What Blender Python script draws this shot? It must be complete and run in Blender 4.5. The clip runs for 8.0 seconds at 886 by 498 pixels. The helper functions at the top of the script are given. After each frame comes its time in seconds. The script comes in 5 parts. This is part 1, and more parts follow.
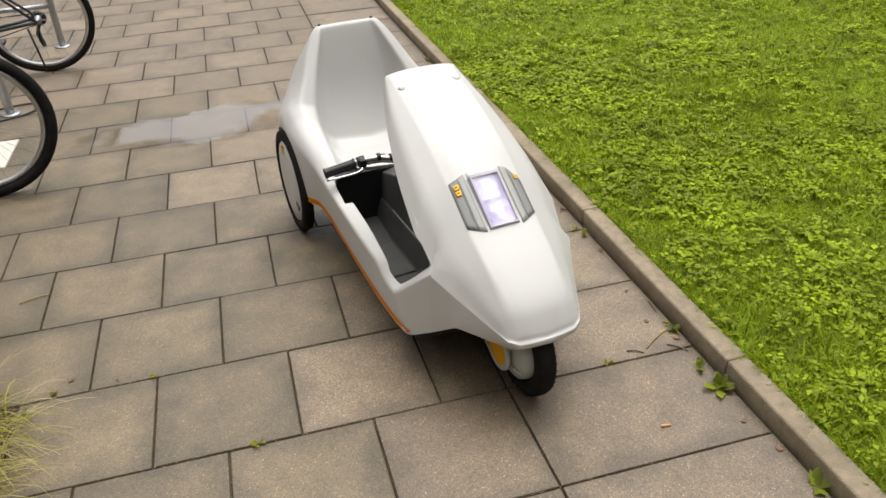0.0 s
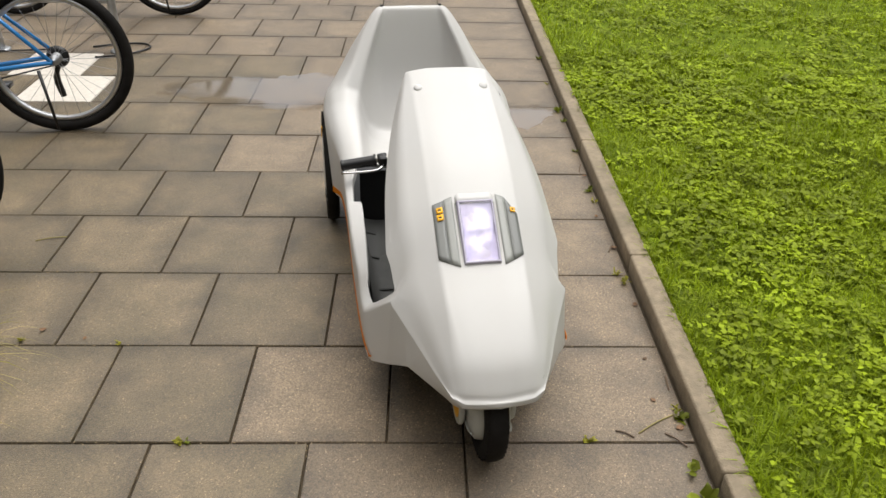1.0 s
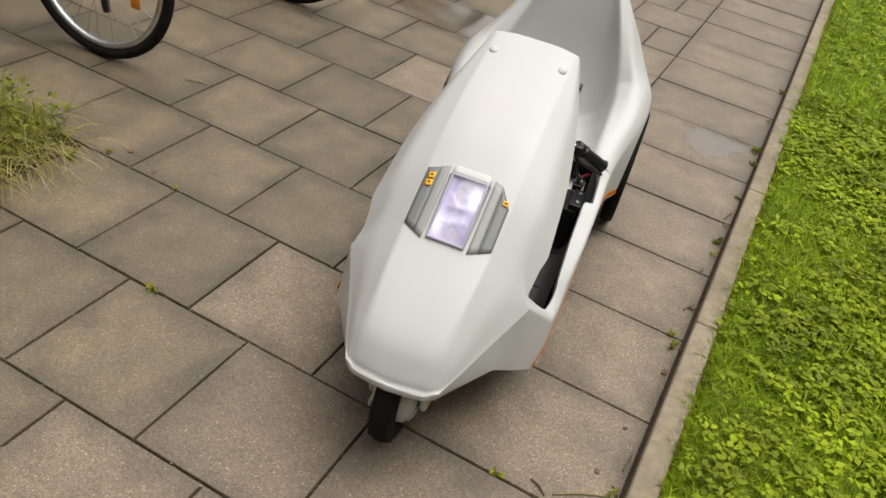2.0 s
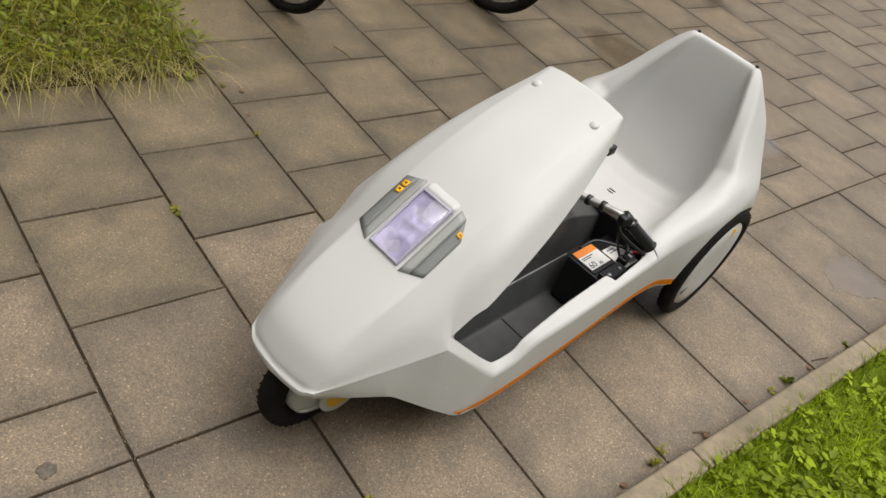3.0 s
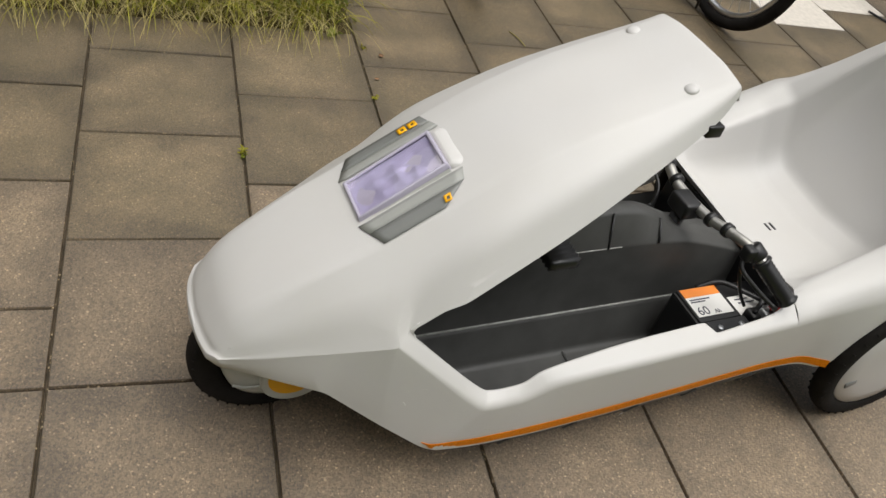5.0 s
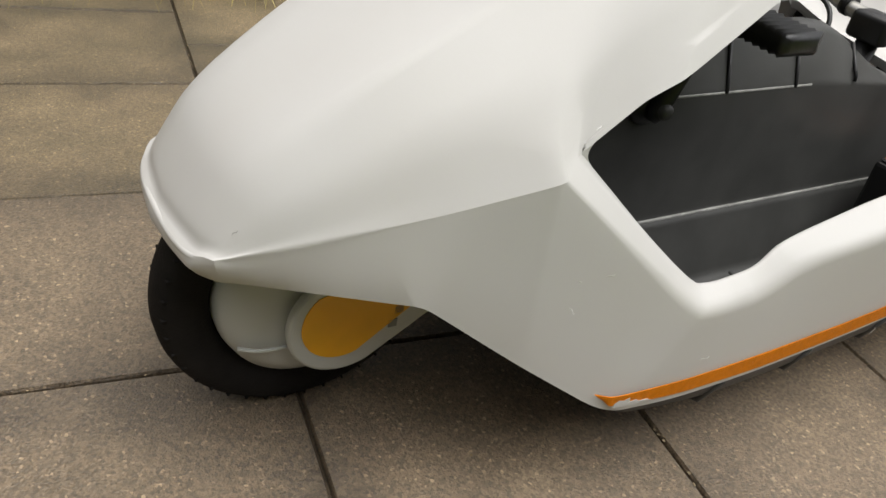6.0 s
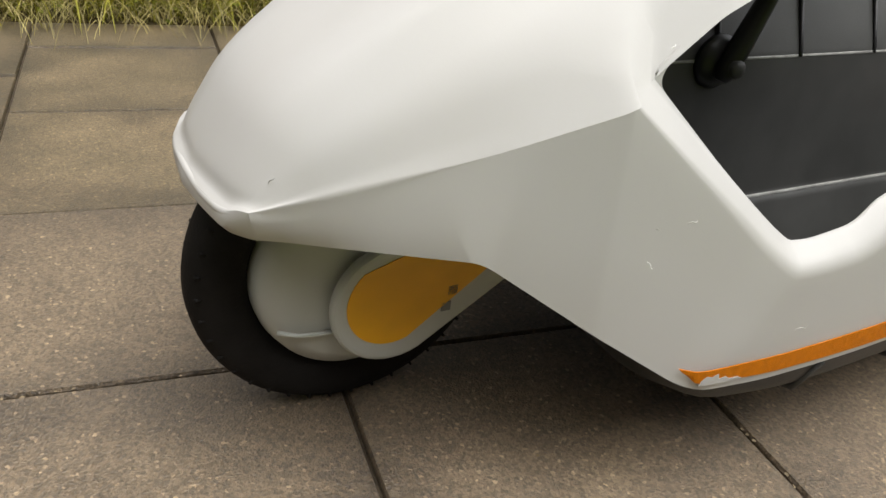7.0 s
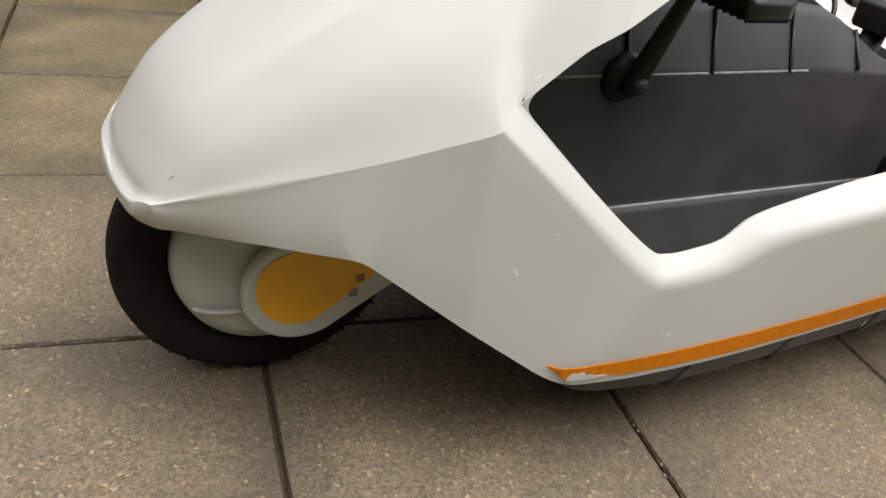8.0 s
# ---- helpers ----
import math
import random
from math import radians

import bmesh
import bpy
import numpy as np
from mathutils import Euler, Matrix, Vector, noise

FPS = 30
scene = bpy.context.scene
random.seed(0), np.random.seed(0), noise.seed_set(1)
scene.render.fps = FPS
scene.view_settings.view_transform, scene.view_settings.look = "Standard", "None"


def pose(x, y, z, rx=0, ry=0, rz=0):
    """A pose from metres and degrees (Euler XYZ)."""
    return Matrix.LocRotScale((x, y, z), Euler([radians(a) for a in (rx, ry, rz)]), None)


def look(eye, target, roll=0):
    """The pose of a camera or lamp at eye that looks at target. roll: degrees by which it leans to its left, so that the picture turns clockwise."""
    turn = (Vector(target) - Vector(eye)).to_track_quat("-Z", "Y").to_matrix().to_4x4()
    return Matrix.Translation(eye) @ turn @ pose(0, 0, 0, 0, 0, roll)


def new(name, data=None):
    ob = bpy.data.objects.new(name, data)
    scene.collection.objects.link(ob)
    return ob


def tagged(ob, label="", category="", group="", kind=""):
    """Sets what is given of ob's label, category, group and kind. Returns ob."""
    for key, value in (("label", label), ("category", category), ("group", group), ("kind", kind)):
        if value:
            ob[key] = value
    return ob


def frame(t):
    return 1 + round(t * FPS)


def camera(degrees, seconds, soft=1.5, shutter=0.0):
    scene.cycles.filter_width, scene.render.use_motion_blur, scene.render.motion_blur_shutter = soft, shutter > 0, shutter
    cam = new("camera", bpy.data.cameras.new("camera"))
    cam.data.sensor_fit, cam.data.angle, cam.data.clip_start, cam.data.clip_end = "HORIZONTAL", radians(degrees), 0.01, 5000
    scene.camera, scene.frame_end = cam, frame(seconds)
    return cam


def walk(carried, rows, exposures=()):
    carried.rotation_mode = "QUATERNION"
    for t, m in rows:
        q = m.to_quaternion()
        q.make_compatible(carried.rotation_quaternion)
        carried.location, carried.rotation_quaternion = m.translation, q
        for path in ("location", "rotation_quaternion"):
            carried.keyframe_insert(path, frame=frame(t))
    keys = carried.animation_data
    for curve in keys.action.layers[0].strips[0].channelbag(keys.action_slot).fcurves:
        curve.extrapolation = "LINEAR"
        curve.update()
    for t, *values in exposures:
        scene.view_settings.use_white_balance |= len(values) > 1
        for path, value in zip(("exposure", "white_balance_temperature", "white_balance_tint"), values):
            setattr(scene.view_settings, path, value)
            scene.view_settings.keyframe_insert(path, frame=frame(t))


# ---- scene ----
cam = camera(58.1, 8.0)
PATH = [
    (0, (-0.187, -1.715, 1.531), (0.223, -0.035, 0.526), -3.5),
    (0.5, (0.051, -1.67, 1.512), (0.343, 0.017, 0.478), -0.0),
    (1, (0.282, -1.504, 1.486), (0.34, 0.21, 0.456), 1.4),
    (1.5, (0.599, -1.369, 1.497), (0.336, 0.335, 0.485), 5.6),
    (1.6, (0.673, -1.353, 1.49), (0.331, 0.326, 0.458), 7.7),
    (1.7, (0.74, -1.331, 1.484), (0.331, 0.305, 0.41), 9.3),
    (2.8, (1.257, -0.921, 1.577), (0.412, 0.402, 0.339), 21.1),
    (3, (1.336, -0.819, 1.581), (0.344, 0.384, 0.329), 21.1),
    (3.5, (1.494, -0.563, 1.593), (0.317, 0.369, 0.272), 23.2),
    (4, (1.481, -0.28, 1.52), (0.243, 0.484, 0.148), 22.2),
    (4.2, (1.48, -0.2, 1.517), (0.195, 0.467, 0.138), 19.4),
    (5.3, (1.305, -0.177, 1.149), (-0.069, 0.502, -0.135), 16.9),
    (5.5, (1.237, -0.197, 1.02), (-0.131, 0.545, -0.236), 15.8),
    (6, (1.109, -0.189, 0.668), (-0.371, 0.584, -0.434), 11.0),
    (6.5, (1.081, -0.17, 0.545), (-0.509, 0.519, -0.454), 6.9),
    (7, (1.1, -0.179, 0.551), (-0.509, 0.504, -0.421), 6.9),
    (7.5, (1.129, -0.161, 0.573), (-0.473, 0.55, -0.391), 8.5),
    (8, (1.167, -0.099, 0.622), (-0.402, 0.552, -0.433), 10.0),
]
EXPOSURES = [(0, 0.19), (1.5, 0.0), (3, -0.15), (4, -0.20), (5.5, -0.14), (6.4, 0.24), (8, 0.24)]
walk(cam, [(t, look(eye, target, roll)) for t, eye, target, roll in PATH], EXPOSURES)

# ---- light: a bright overcast sky ----
world = bpy.data.worlds.new("overcast_sky")
scene.world = world
world.use_nodes = True
wn, wl = world.node_tree.nodes, world.node_tree.links
sky = wn.new("ShaderNodeTexSky")
sky.sky_type, sky.sun_disc = "NISHITA", False
sky.sun_elevation, sky.sun_rotation = radians(68), radians(66)
sky.air_density, sky.dust_density = 1.0, 4.0
grey = wn.new("ShaderNodeHueSaturation")
grey.inputs["Saturation"].default_value = 0.08
wl.new(sky.outputs[0], grey.inputs["Color"])
wl.new(grey.outputs[0], wn["Background"].inputs[0])
wn["Background"].inputs[1].default_value = 0.31
sun_data = bpy.data.lights.new("sun", "SUN")
sun_data.energy, sun_data.angle, sun_data.color = 1.0, radians(46), (1.0, 0.91, 0.78)
sun = new("sun", sun_data)
sun.matrix_world = look((-0.75, 1.4, 9), (0.4, 0.4, 0))

# ---- materials ----
def mat(name, color, rough=0.5, metal=0.0, bump=0.0, bump_scale=200.0, vary=0.0, vary_scale=8.0, stain=0.0, stain_scale=1.5, island=0.0, objrand=0.0, spec=0.5, stain_color=None, speck=0.0, speck_scale=500.0, rim=0.0):
    """Plain surface with fine relief, variation at two scales and a tint for each piece."""
    m = bpy.data.materials.new(name)
    m.use_nodes = True
    n, l = m.node_tree.nodes, m.node_tree.links
    b = n["Principled BSDF"]
    b.inputs["Roughness"].default_value, b.inputs["Metallic"].default_value = rough, metal
    b.inputs["Specular IOR Level"].default_value = spec
    pos = n.new("ShaderNodeNewGeometry")
    rgb = n.new("ShaderNodeRGB")
    rgb.outputs[0].default_value = (*color, 1)
    out = rgb.outputs[0]

    def scaled(value, low, high):
        r = n.new("ShaderNodeMapRange")
        r.inputs["From Min"].default_value, r.inputs["From Max"].default_value = 0.3, 0.7
        r.inputs["To Min"].default_value, r.inputs["To Max"].default_value = low, high
        l.new(value, r.inputs["Value"])
        return r.outputs[0]

    def times(col, fac):
        v = n.new("ShaderNodeVectorMath")
        v.operation = "SCALE"
        l.new(col, v.inputs[0])
        l.new(fac, v.inputs["Scale"])
        return v.outputs[0]

    def noise_at(scale, detail=4):
        t = n.new("ShaderNodeTexNoise")
        t.inputs["Scale"].default_value, t.inputs["Detail"].default_value = scale, detail
        l.new(pos.outputs["Position"], t.inputs["Vector"])
        return t.outputs[0]

    if vary:
        out = times(out, scaled(noise_at(vary_scale), 1 - vary, 1 + vary))
    if stain:
        f = scaled(noise_at(stain_scale, 6), 0, stain)
        if stain_color:
            mix = n.new("ShaderNodeMix")
            mix.data_type = "RGBA"
            l.new(f, mix.inputs[0])
            l.new(out, mix.inputs[6])
            mix.inputs[7].default_value = (*stain_color, 1)
            out = mix.outputs[2]
        else:
            inv = n.new("ShaderNodeMath")
            inv.operation = "SUBTRACT"
            inv.inputs[0].default_value = 1
            l.new(f, inv.inputs[1])
            out = times(out, inv.outputs[0])
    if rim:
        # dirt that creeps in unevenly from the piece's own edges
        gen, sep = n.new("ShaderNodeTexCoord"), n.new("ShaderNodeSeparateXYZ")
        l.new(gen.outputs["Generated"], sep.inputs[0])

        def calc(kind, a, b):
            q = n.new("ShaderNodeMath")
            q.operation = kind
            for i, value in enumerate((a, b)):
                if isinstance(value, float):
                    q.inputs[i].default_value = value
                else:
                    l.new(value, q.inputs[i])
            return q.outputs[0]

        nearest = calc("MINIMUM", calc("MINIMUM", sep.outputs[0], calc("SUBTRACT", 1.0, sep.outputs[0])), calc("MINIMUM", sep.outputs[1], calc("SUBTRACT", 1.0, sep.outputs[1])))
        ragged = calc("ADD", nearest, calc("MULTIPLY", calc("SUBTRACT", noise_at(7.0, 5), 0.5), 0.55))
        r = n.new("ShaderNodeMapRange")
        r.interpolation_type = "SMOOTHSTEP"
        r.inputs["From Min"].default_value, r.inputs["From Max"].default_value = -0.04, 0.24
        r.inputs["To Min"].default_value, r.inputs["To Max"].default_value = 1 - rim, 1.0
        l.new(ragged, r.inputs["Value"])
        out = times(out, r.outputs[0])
    if speck:
        v = n.new("ShaderNodeTexVoronoi")
        v.inputs["Scale"].default_value = speck_scale
        l.new(pos.outputs["Position"], v.inputs["Vector"])
        r = n.new("ShaderNodeSeparateColor")
        l.new(v.outputs["Color"], r.inputs[0])
        k = n.new("ShaderNodeMapRange")
        k.inputs["To Min"].default_value, k.inputs["To Max"].default_value = 1 - speck, 1 + speck
        l.new(r.outputs[0], k.inputs["Value"])
        out = times(out, k.outputs[0])
        k = n.new("ShaderNodeMapRange")
        k.inputs["From Min"].default_value, k.inputs["From Max"].default_value = 0.955, 0.965
        k.inputs["To Min"].default_value, k.inputs["To Max"].default_value = 1, 1 + 2.2 * speck
        l.new(r.outputs[1], k.inputs["Value"])
        out = times(out, k.outputs[0])
    for amount, source in ((island, lambda: pos.outputs["Random Per Island"]), (objrand, lambda: n.new("ShaderNodeObjectInfo").outputs["Random"])):
        if amount:
            r = n.new("ShaderNodeMapRange")
            r.inputs["To Min"].default_value, r.inputs["To Max"].default_value = 1 - amount, 1 + amount
            l.new(source(), r.inputs["Value"])
            out = times(out, r.outputs[0])
    l.new(out, b.inputs["Base Color"])
    if bump:
        bp = n.new("ShaderNodeBump")
        bp.inputs["Strength"].default_value, bp.inputs["Distance"].default_value = bump, 0.004
        l.new(noise_at(bump_scale, 6), bp.inputs["Height"])
        l.new(bp.outputs[0], b.inputs["Normal"])
    return m


WHITE = mat("white_moulded_plastic", (0.512, 0.504, 0.488), 0.42, bump=0.015, bump_scale=450, vary=0.015, vary_scale=6, stain=0.13, stain_scale=8, stain_color=(0.50, 0.465, 0.40))
TUB = mat("dark_grey_polypropylene", (0.050, 0.050, 0.047), 0.5, bump=0.12, bump_scale=700, vary=0.15, vary_scale=20)
HULL = mat("grey_hull_plastic", (0.042, 0.042, 0.040), 0.5, bump=0.1, bump_scale=500, vary=0.15, vary_scale=12)
BLACK = mat("black_plastic", (0.008, 0.008, 0.0085), 0.42, bump=0.05, vary=0.2)
RUBBER = mat("tyre_rubber", (0.009, 0.008, 0.007), 0.8, spec=0.12, bump=0.25, bump_scale=300, vary=0.25, vary_scale=30, stain=0.3, stain_scale=14, stain_color=(0.035, 0.032, 0.03))
FORK = mat("pale_grey_plastic", (0.50, 0.51, 0.47), 0.4, bump=0.04, bump_scale=300, vary=0.03)
YELLOW = mat("yellow_sticker", (0.86, 0.42, 0.0), 0.4, vary=0.05, vary_scale=30)
ORANGE = mat("orange_reflective_tape", (0.56, 0.165, 0.002), 0.5, spec=0.15, bump=0.3, bump_scale=900, vary=0.12, vary_scale=160)
GREY_D = mat("dark_grey_sticker", (0.17, 0.175, 0.165), 0.4, vary=0.05)
GREY_M = mat("mid_grey_sticker", (0.29, 0.295, 0.275), 0.4, vary=0.05)
GREY_L = mat("light_grey_sticker", (0.45, 0.455, 0.42), 0.4, vary=0.04)
CHROME = mat("chromed_steel", (0.75, 0.75, 0.76), 0.18, 1.0, vary=0.05)
BARSTEEL = mat("dull_chrome", (0.46, 0.45, 0.42), 0.36, 0.85, bump=0.05, bump_scale=300, vary=0.15, vary_scale=40)
STEEL = mat("galvanised_steel", (0.42, 0.43, 0.44), 0.45, 0.9, bump=0.1, vary=0.15, vary_scale=15)
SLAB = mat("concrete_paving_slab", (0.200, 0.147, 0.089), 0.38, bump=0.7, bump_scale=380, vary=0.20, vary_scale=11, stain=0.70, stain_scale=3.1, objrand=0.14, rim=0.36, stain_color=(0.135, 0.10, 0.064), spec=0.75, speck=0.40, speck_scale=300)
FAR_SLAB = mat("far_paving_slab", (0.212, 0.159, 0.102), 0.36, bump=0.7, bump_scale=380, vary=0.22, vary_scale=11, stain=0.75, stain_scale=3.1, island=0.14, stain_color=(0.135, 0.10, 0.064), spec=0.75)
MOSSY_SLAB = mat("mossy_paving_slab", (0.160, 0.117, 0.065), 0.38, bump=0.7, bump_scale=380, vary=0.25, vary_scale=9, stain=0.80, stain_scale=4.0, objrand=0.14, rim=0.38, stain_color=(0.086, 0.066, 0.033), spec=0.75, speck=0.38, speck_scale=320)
JOINT = mat("dark_joint_earth", (0.056, 0.042, 0.025), 0.95, bump=0.6, bump_scale=120, vary=0.4, vary_scale=40)
KERB = mat("kerb_concrete", (0.27, 0.215, 0.145), 0.8, bump=0.7, bump_scale=180, vary=0.2, vary_scale=40, stain=0.5, stain_scale=5, stain_color=(0.085, 0.07, 0.042), objrand=0.08)
SOIL = mat("lawn_soil", (0.10, 0.145, 0.008), 0.95, bump=0.8, bump_scale=60, vary=0.4, vary_scale=14, stain=0.5, stain_scale=3, stain_color=(0.12, 0.15, 0.01), spec=0.1)
BED_SOIL = mat("bed_soil", (0.060, 0.046, 0.022), 0.95, bump=0.8, bump_scale=60, vary=0.4, vary_scale=14, stain=0.5, stain_scale=6, stain_color=(0.10, 0.075, 0.03), spec=0.1)
GRASS = mat("grass_blade", (0.215, 0.272, 0.008), 0.5, island=0.38, vary=0.5, vary_scale=4.0, stain=0.45, stain_scale=1.6, stain_color=(0.25, 0.36, 0.01), spec=0.2)
CLOVER = mat("clover_leaf", (0.262, 0.335, 0.011), 0.5, island=0.33, vary=0.4, vary_scale=6, spec=0.2)
WEED = mat("weed_leaf", (0.27, 0.255, 0.03), 0.5, island=0.5, vary=0.2, spec=0.3)
STRAW = mat("dry_grass", (0.42, 0.36, 0.14), 0.7, island=0.4)
BED_LEAF = mat("bed_weed_leaf", (0.15, 0.175, 0.014), 0.5, island=0.5, vary=0.25, vary_scale=6, spec=0.3)
PALE_SLAB = mat("pale_paving_slab", (0.52, 0.48, 0.42), 0.65, bump=0.4, bump_scale=260, vary=0.1, vary_scale=40)
BLUE = mat("blue_bicycle_paint", (0.03, 0.22, 0.55), 0.25, vary=0.05)
SILVER = mat("silver_paint", (0.42, 0.43, 0.44), 0.3, 0.6, vary=0.06)
DARKPAINT = mat("dark_bicycle_paint", (0.03, 0.03, 0.035), 0.3, vary=0.1)
ALLOY = mat("rim_alloy", (0.62, 0.62, 0.62), 0.3, 0.9, vary=0.1, vary_scale=30)
REDLENS = mat("red_lamp_lens", (0.45, 0.01, 0.01), 0.2)
AMBER = mat("amber_reflector", (0.75, 0.25, 0.01), 0.2)
TWIG = mat("dry_twig", (0.12, 0.08, 0.05), 0.8, vary=0.3)
BUTT = mat("cigarette_filter", (0.62, 0.36, 0.16), 0.8, vary=0.1)
WATER = bpy.data.materials.new("shallow_water")
WATER.use_nodes = True
wn_, wl_ = WATER.node_tree.nodes, WATER.node_tree.links
wn_.remove(wn_["Principled BSDF"])
w_pos, w_noise, w_map = wn_.new("ShaderNodeNewGeometry"), wn_.new("ShaderNodeTexNoise"), wn_.new("ShaderNodeMapRange")
w_noise.inputs["Scale"].default_value, w_noise.inputs["Detail"].default_value = 3.4, 4
w_map.interpolation_type = "SMOOTHSTEP"
w_map.inputs["From Min"].default_value, w_map.inputs["From Max"].default_value = 0.62, 0.92
w_film, w_clear, w_gloss, w_mix, w_mul = wn_.new("ShaderNodeFresnel"), wn_.new("ShaderNodeBsdfTransparent"), wn_.new("ShaderNodeBsdfGlossy"), wn_.new("ShaderNodeMixShader"), wn_.new("ShaderNodeMath")
w_film.inputs["IOR"].default_value, w_gloss.inputs["Roughness"].default_value, w_mul.operation = 1.65, 0.09, "MULTIPLY"
w_gloss.inputs["Color"].default_value = (0.95, 0.95, 0.97, 1)
w_clear.inputs["Color"].default_value = (0.90, 0.88, 0.85, 1)
wl_.new(w_pos.outputs["Position"], w_noise.inputs["Vector"])
w_gen, w_mid, w_len, w_in, w_rag = wn_.new("ShaderNodeTexCoord"), wn_.new("ShaderNodeVectorMath"), wn_.new("ShaderNodeVectorMath"), wn_.new("ShaderNodeMath"), wn_.new("ShaderNodeMath")
w_mid.operation, w_len.operation = "MULTIPLY_ADD", "LENGTH"
w_mid.inputs[1].default_value, w_mid.inputs[2].default_value = (1, 1, 0), (-0.5, -0.5, 0)
w_in.operation, w_in.inputs[0].default_value, w_rag.operation, w_rag.inputs[1].default_value = "SUBTRACT", 0.62, "MULTIPLY_ADD", 1.1
wl_.new(w_gen.outputs["Generated"], w_mid.inputs[0])
wl_.new(w_mid.outputs[0], w_len.inputs[0])
wl_.new(w_len.outputs["Value"], w_in.inputs[1])
wl_.new(w_noise.outputs[0], w_rag.inputs[0])
wl_.new(w_in.outputs[0], w_rag.inputs[2])
wl_.new(w_rag.outputs[0], w_map.inputs["Value"])
wl_.new(w_map.outputs[0], w_mul.inputs[0])
wl_.new(w_film.outputs[0], w_mul.inputs[1])
wl_.new(w_mul.outputs[0], w_mix.inputs[0])
wl_.new(w_clear.outputs[0], w_mix.inputs[1])
wl_.new(w_gloss.outputs[0], w_mix.inputs[2])
wl_.new(w_mix.outputs[0], wn_["Material Output"].inputs["Surface"])


def thin_leaf(m, share=0.4):
    """Leaves let part of the light through."""
    n, l = m.node_tree.nodes, m.node_tree.links
    b = n["Principled BSDF"]
    tr, mix = n.new("ShaderNodeBsdfTranslucent"), n.new("ShaderNodeMixShader")
    l.new(b.inputs["Base Color"].links[0].from_socket, tr.inputs["Color"])
    mix.inputs[0].default_value = share
    l.new(b.outputs[0], mix.inputs[1])
    l.new(tr.outputs[0], mix.inputs[2])
    l.new(mix.outputs[0], n["Material Output"].inputs["Surface"])


for leaf in (GRASS, CLOVER, WEED, BED_LEAF, STRAW):
    thin_leaf(leaf)
PLAIN_GREY = mat("plain_grey_plastic", (0.30, 0.30, 0.28), 0.5, vary=0.3, vary_scale=60)
SAND = mat("joint_sand", (0.24, 0.185, 0.11), 0.9, island=0.5)
SCUFF = mat("scuffed_plastic", (0.42, 0.41, 0.37), 0.6, vary=0.3, vary_scale=200)
CURL = mat("lifted_plastic_curl", (0.72, 0.72, 0.70), 0.5)

# ---- building helpers ----
def part(name, bm, material, parent=None, label="", smooth=True, recalc=True):
    """Links a bmesh as one mesh object under a thing or under a part."""
    if recalc:
        bmesh.ops.recalc_face_normals(bm, faces=bm.faces)
    me = bpy.data.meshes.new(name)
    bm.to_mesh(me)
    bm.free()
    for p in me.polygons:
        p.use_smooth = smooth
    me.materials.append(material)
    ob = new(name, me)
    ob.parent = parent
    if label:
        tagged(ob, label)
    return ob


def thing(name, label, category, m=None, group="", kind=""):
    ob = new(name)
    if m is not None:
        ob.matrix_basis = m
    return tagged(ob, label, category, group, kind)


def box(bm, lo, hi, bevel=0.0, segments=2, m=None):
    made = bmesh.ops.create_cube(bm, size=1)["verts"]
    for v in made:
        v.co = Vector([lo[i] + (v.co[i] + 0.5) * (hi[i] - lo[i]) for i in range(3)])
    if bevel:
        edges = list({e for v in made for e in v.link_edges})
        made = [v for v in bmesh.ops.bevel(bm, geom=edges, offset=bevel, segments=segments, affect="EDGES", profile=0.5)["verts"]]
    if m is not None:
        bmesh.ops.transform(bm, matrix=m, verts=made)
    return made


def tube(bm, points, radius, sides=10, cap=True):
    """A round bar along points; radius is one number or one for each point."""
    pts = [Vector(p) for p in points]
    rad = radius if isinstance(radius, (list, tuple)) else [radius] * len(pts)
    rings, side = [], None
    for i, p in enumerate(pts):
        d = (pts[min(i + 1, len(pts) - 1)] - pts[max(i - 1, 0)]).normalized()
        if side is None:
            side = d.orthogonal().normalized()
        side = (side - d * side.dot(d)).normalized()
        up = d.cross(side)
        rings.append([bm.verts.new(p + rad[i] * (math.cos(a) * side + math.sin(a) * up)) for a in [2 * math.pi * k / sides for k in range(sides)]])
    for r0, r1 in zip(rings, rings[1:]):
        for k in range(sides):
            bm.faces.new((r0[k], r0[(k + 1) % sides], r1[(k + 1) % sides], r1[k]))
    if cap:
        bm.faces.new(rings[0][::-1])
        bm.faces.new(rings[-1])


def curve(points, n=8):
    """Smooth points through a few given ones (Catmull-Rom)."""
    p = [Vector(q) for q in points]
    p = [2 * p[0] - p[1]] + p + [2 * p[-1] - p[-2]]
    out = []
    for i in range(1, len(p) - 2):
        for k in range(n):
            t = k / n
            out.append(0.5 * (2 * p[i] + (p[i + 1] - p[i - 1]) * t + (2 * p[i - 1] - 5 * p[i] + 4 * p[i + 1] - p[i + 2]) * t * t + (3 * p[i] - p[i - 1] - 3 * p[i + 1] + p[i + 2]) * t ** 3))
    return out + [p[-2]]


def turned(bm, profile, centre=(0, 0, 0), sides=48, closed=False):
    """A shape turned round the x axis: profile of (x, radius)."""
    c = Vector(centre)
    rings = []
    for k in range(sides):
        a = 2 * math.pi * k / sides
        rings.append([bm.verts.new(c + Vector((x, r * math.cos(a), r * math.sin(a)))) for x, r in profile])
    n = len(profile)
    for k in range(sides):
        r0, r1 = rings[k], rings[(k + 1) % sides]
        for i in range(n if closed else n - 1):
            j = (i + 1) % n
            bm.faces.new((r0[i], r0[j], r1[j], r1[i]))
    bmesh.ops.remove_doubles(bm, verts=bm.verts, dist=1e-5)


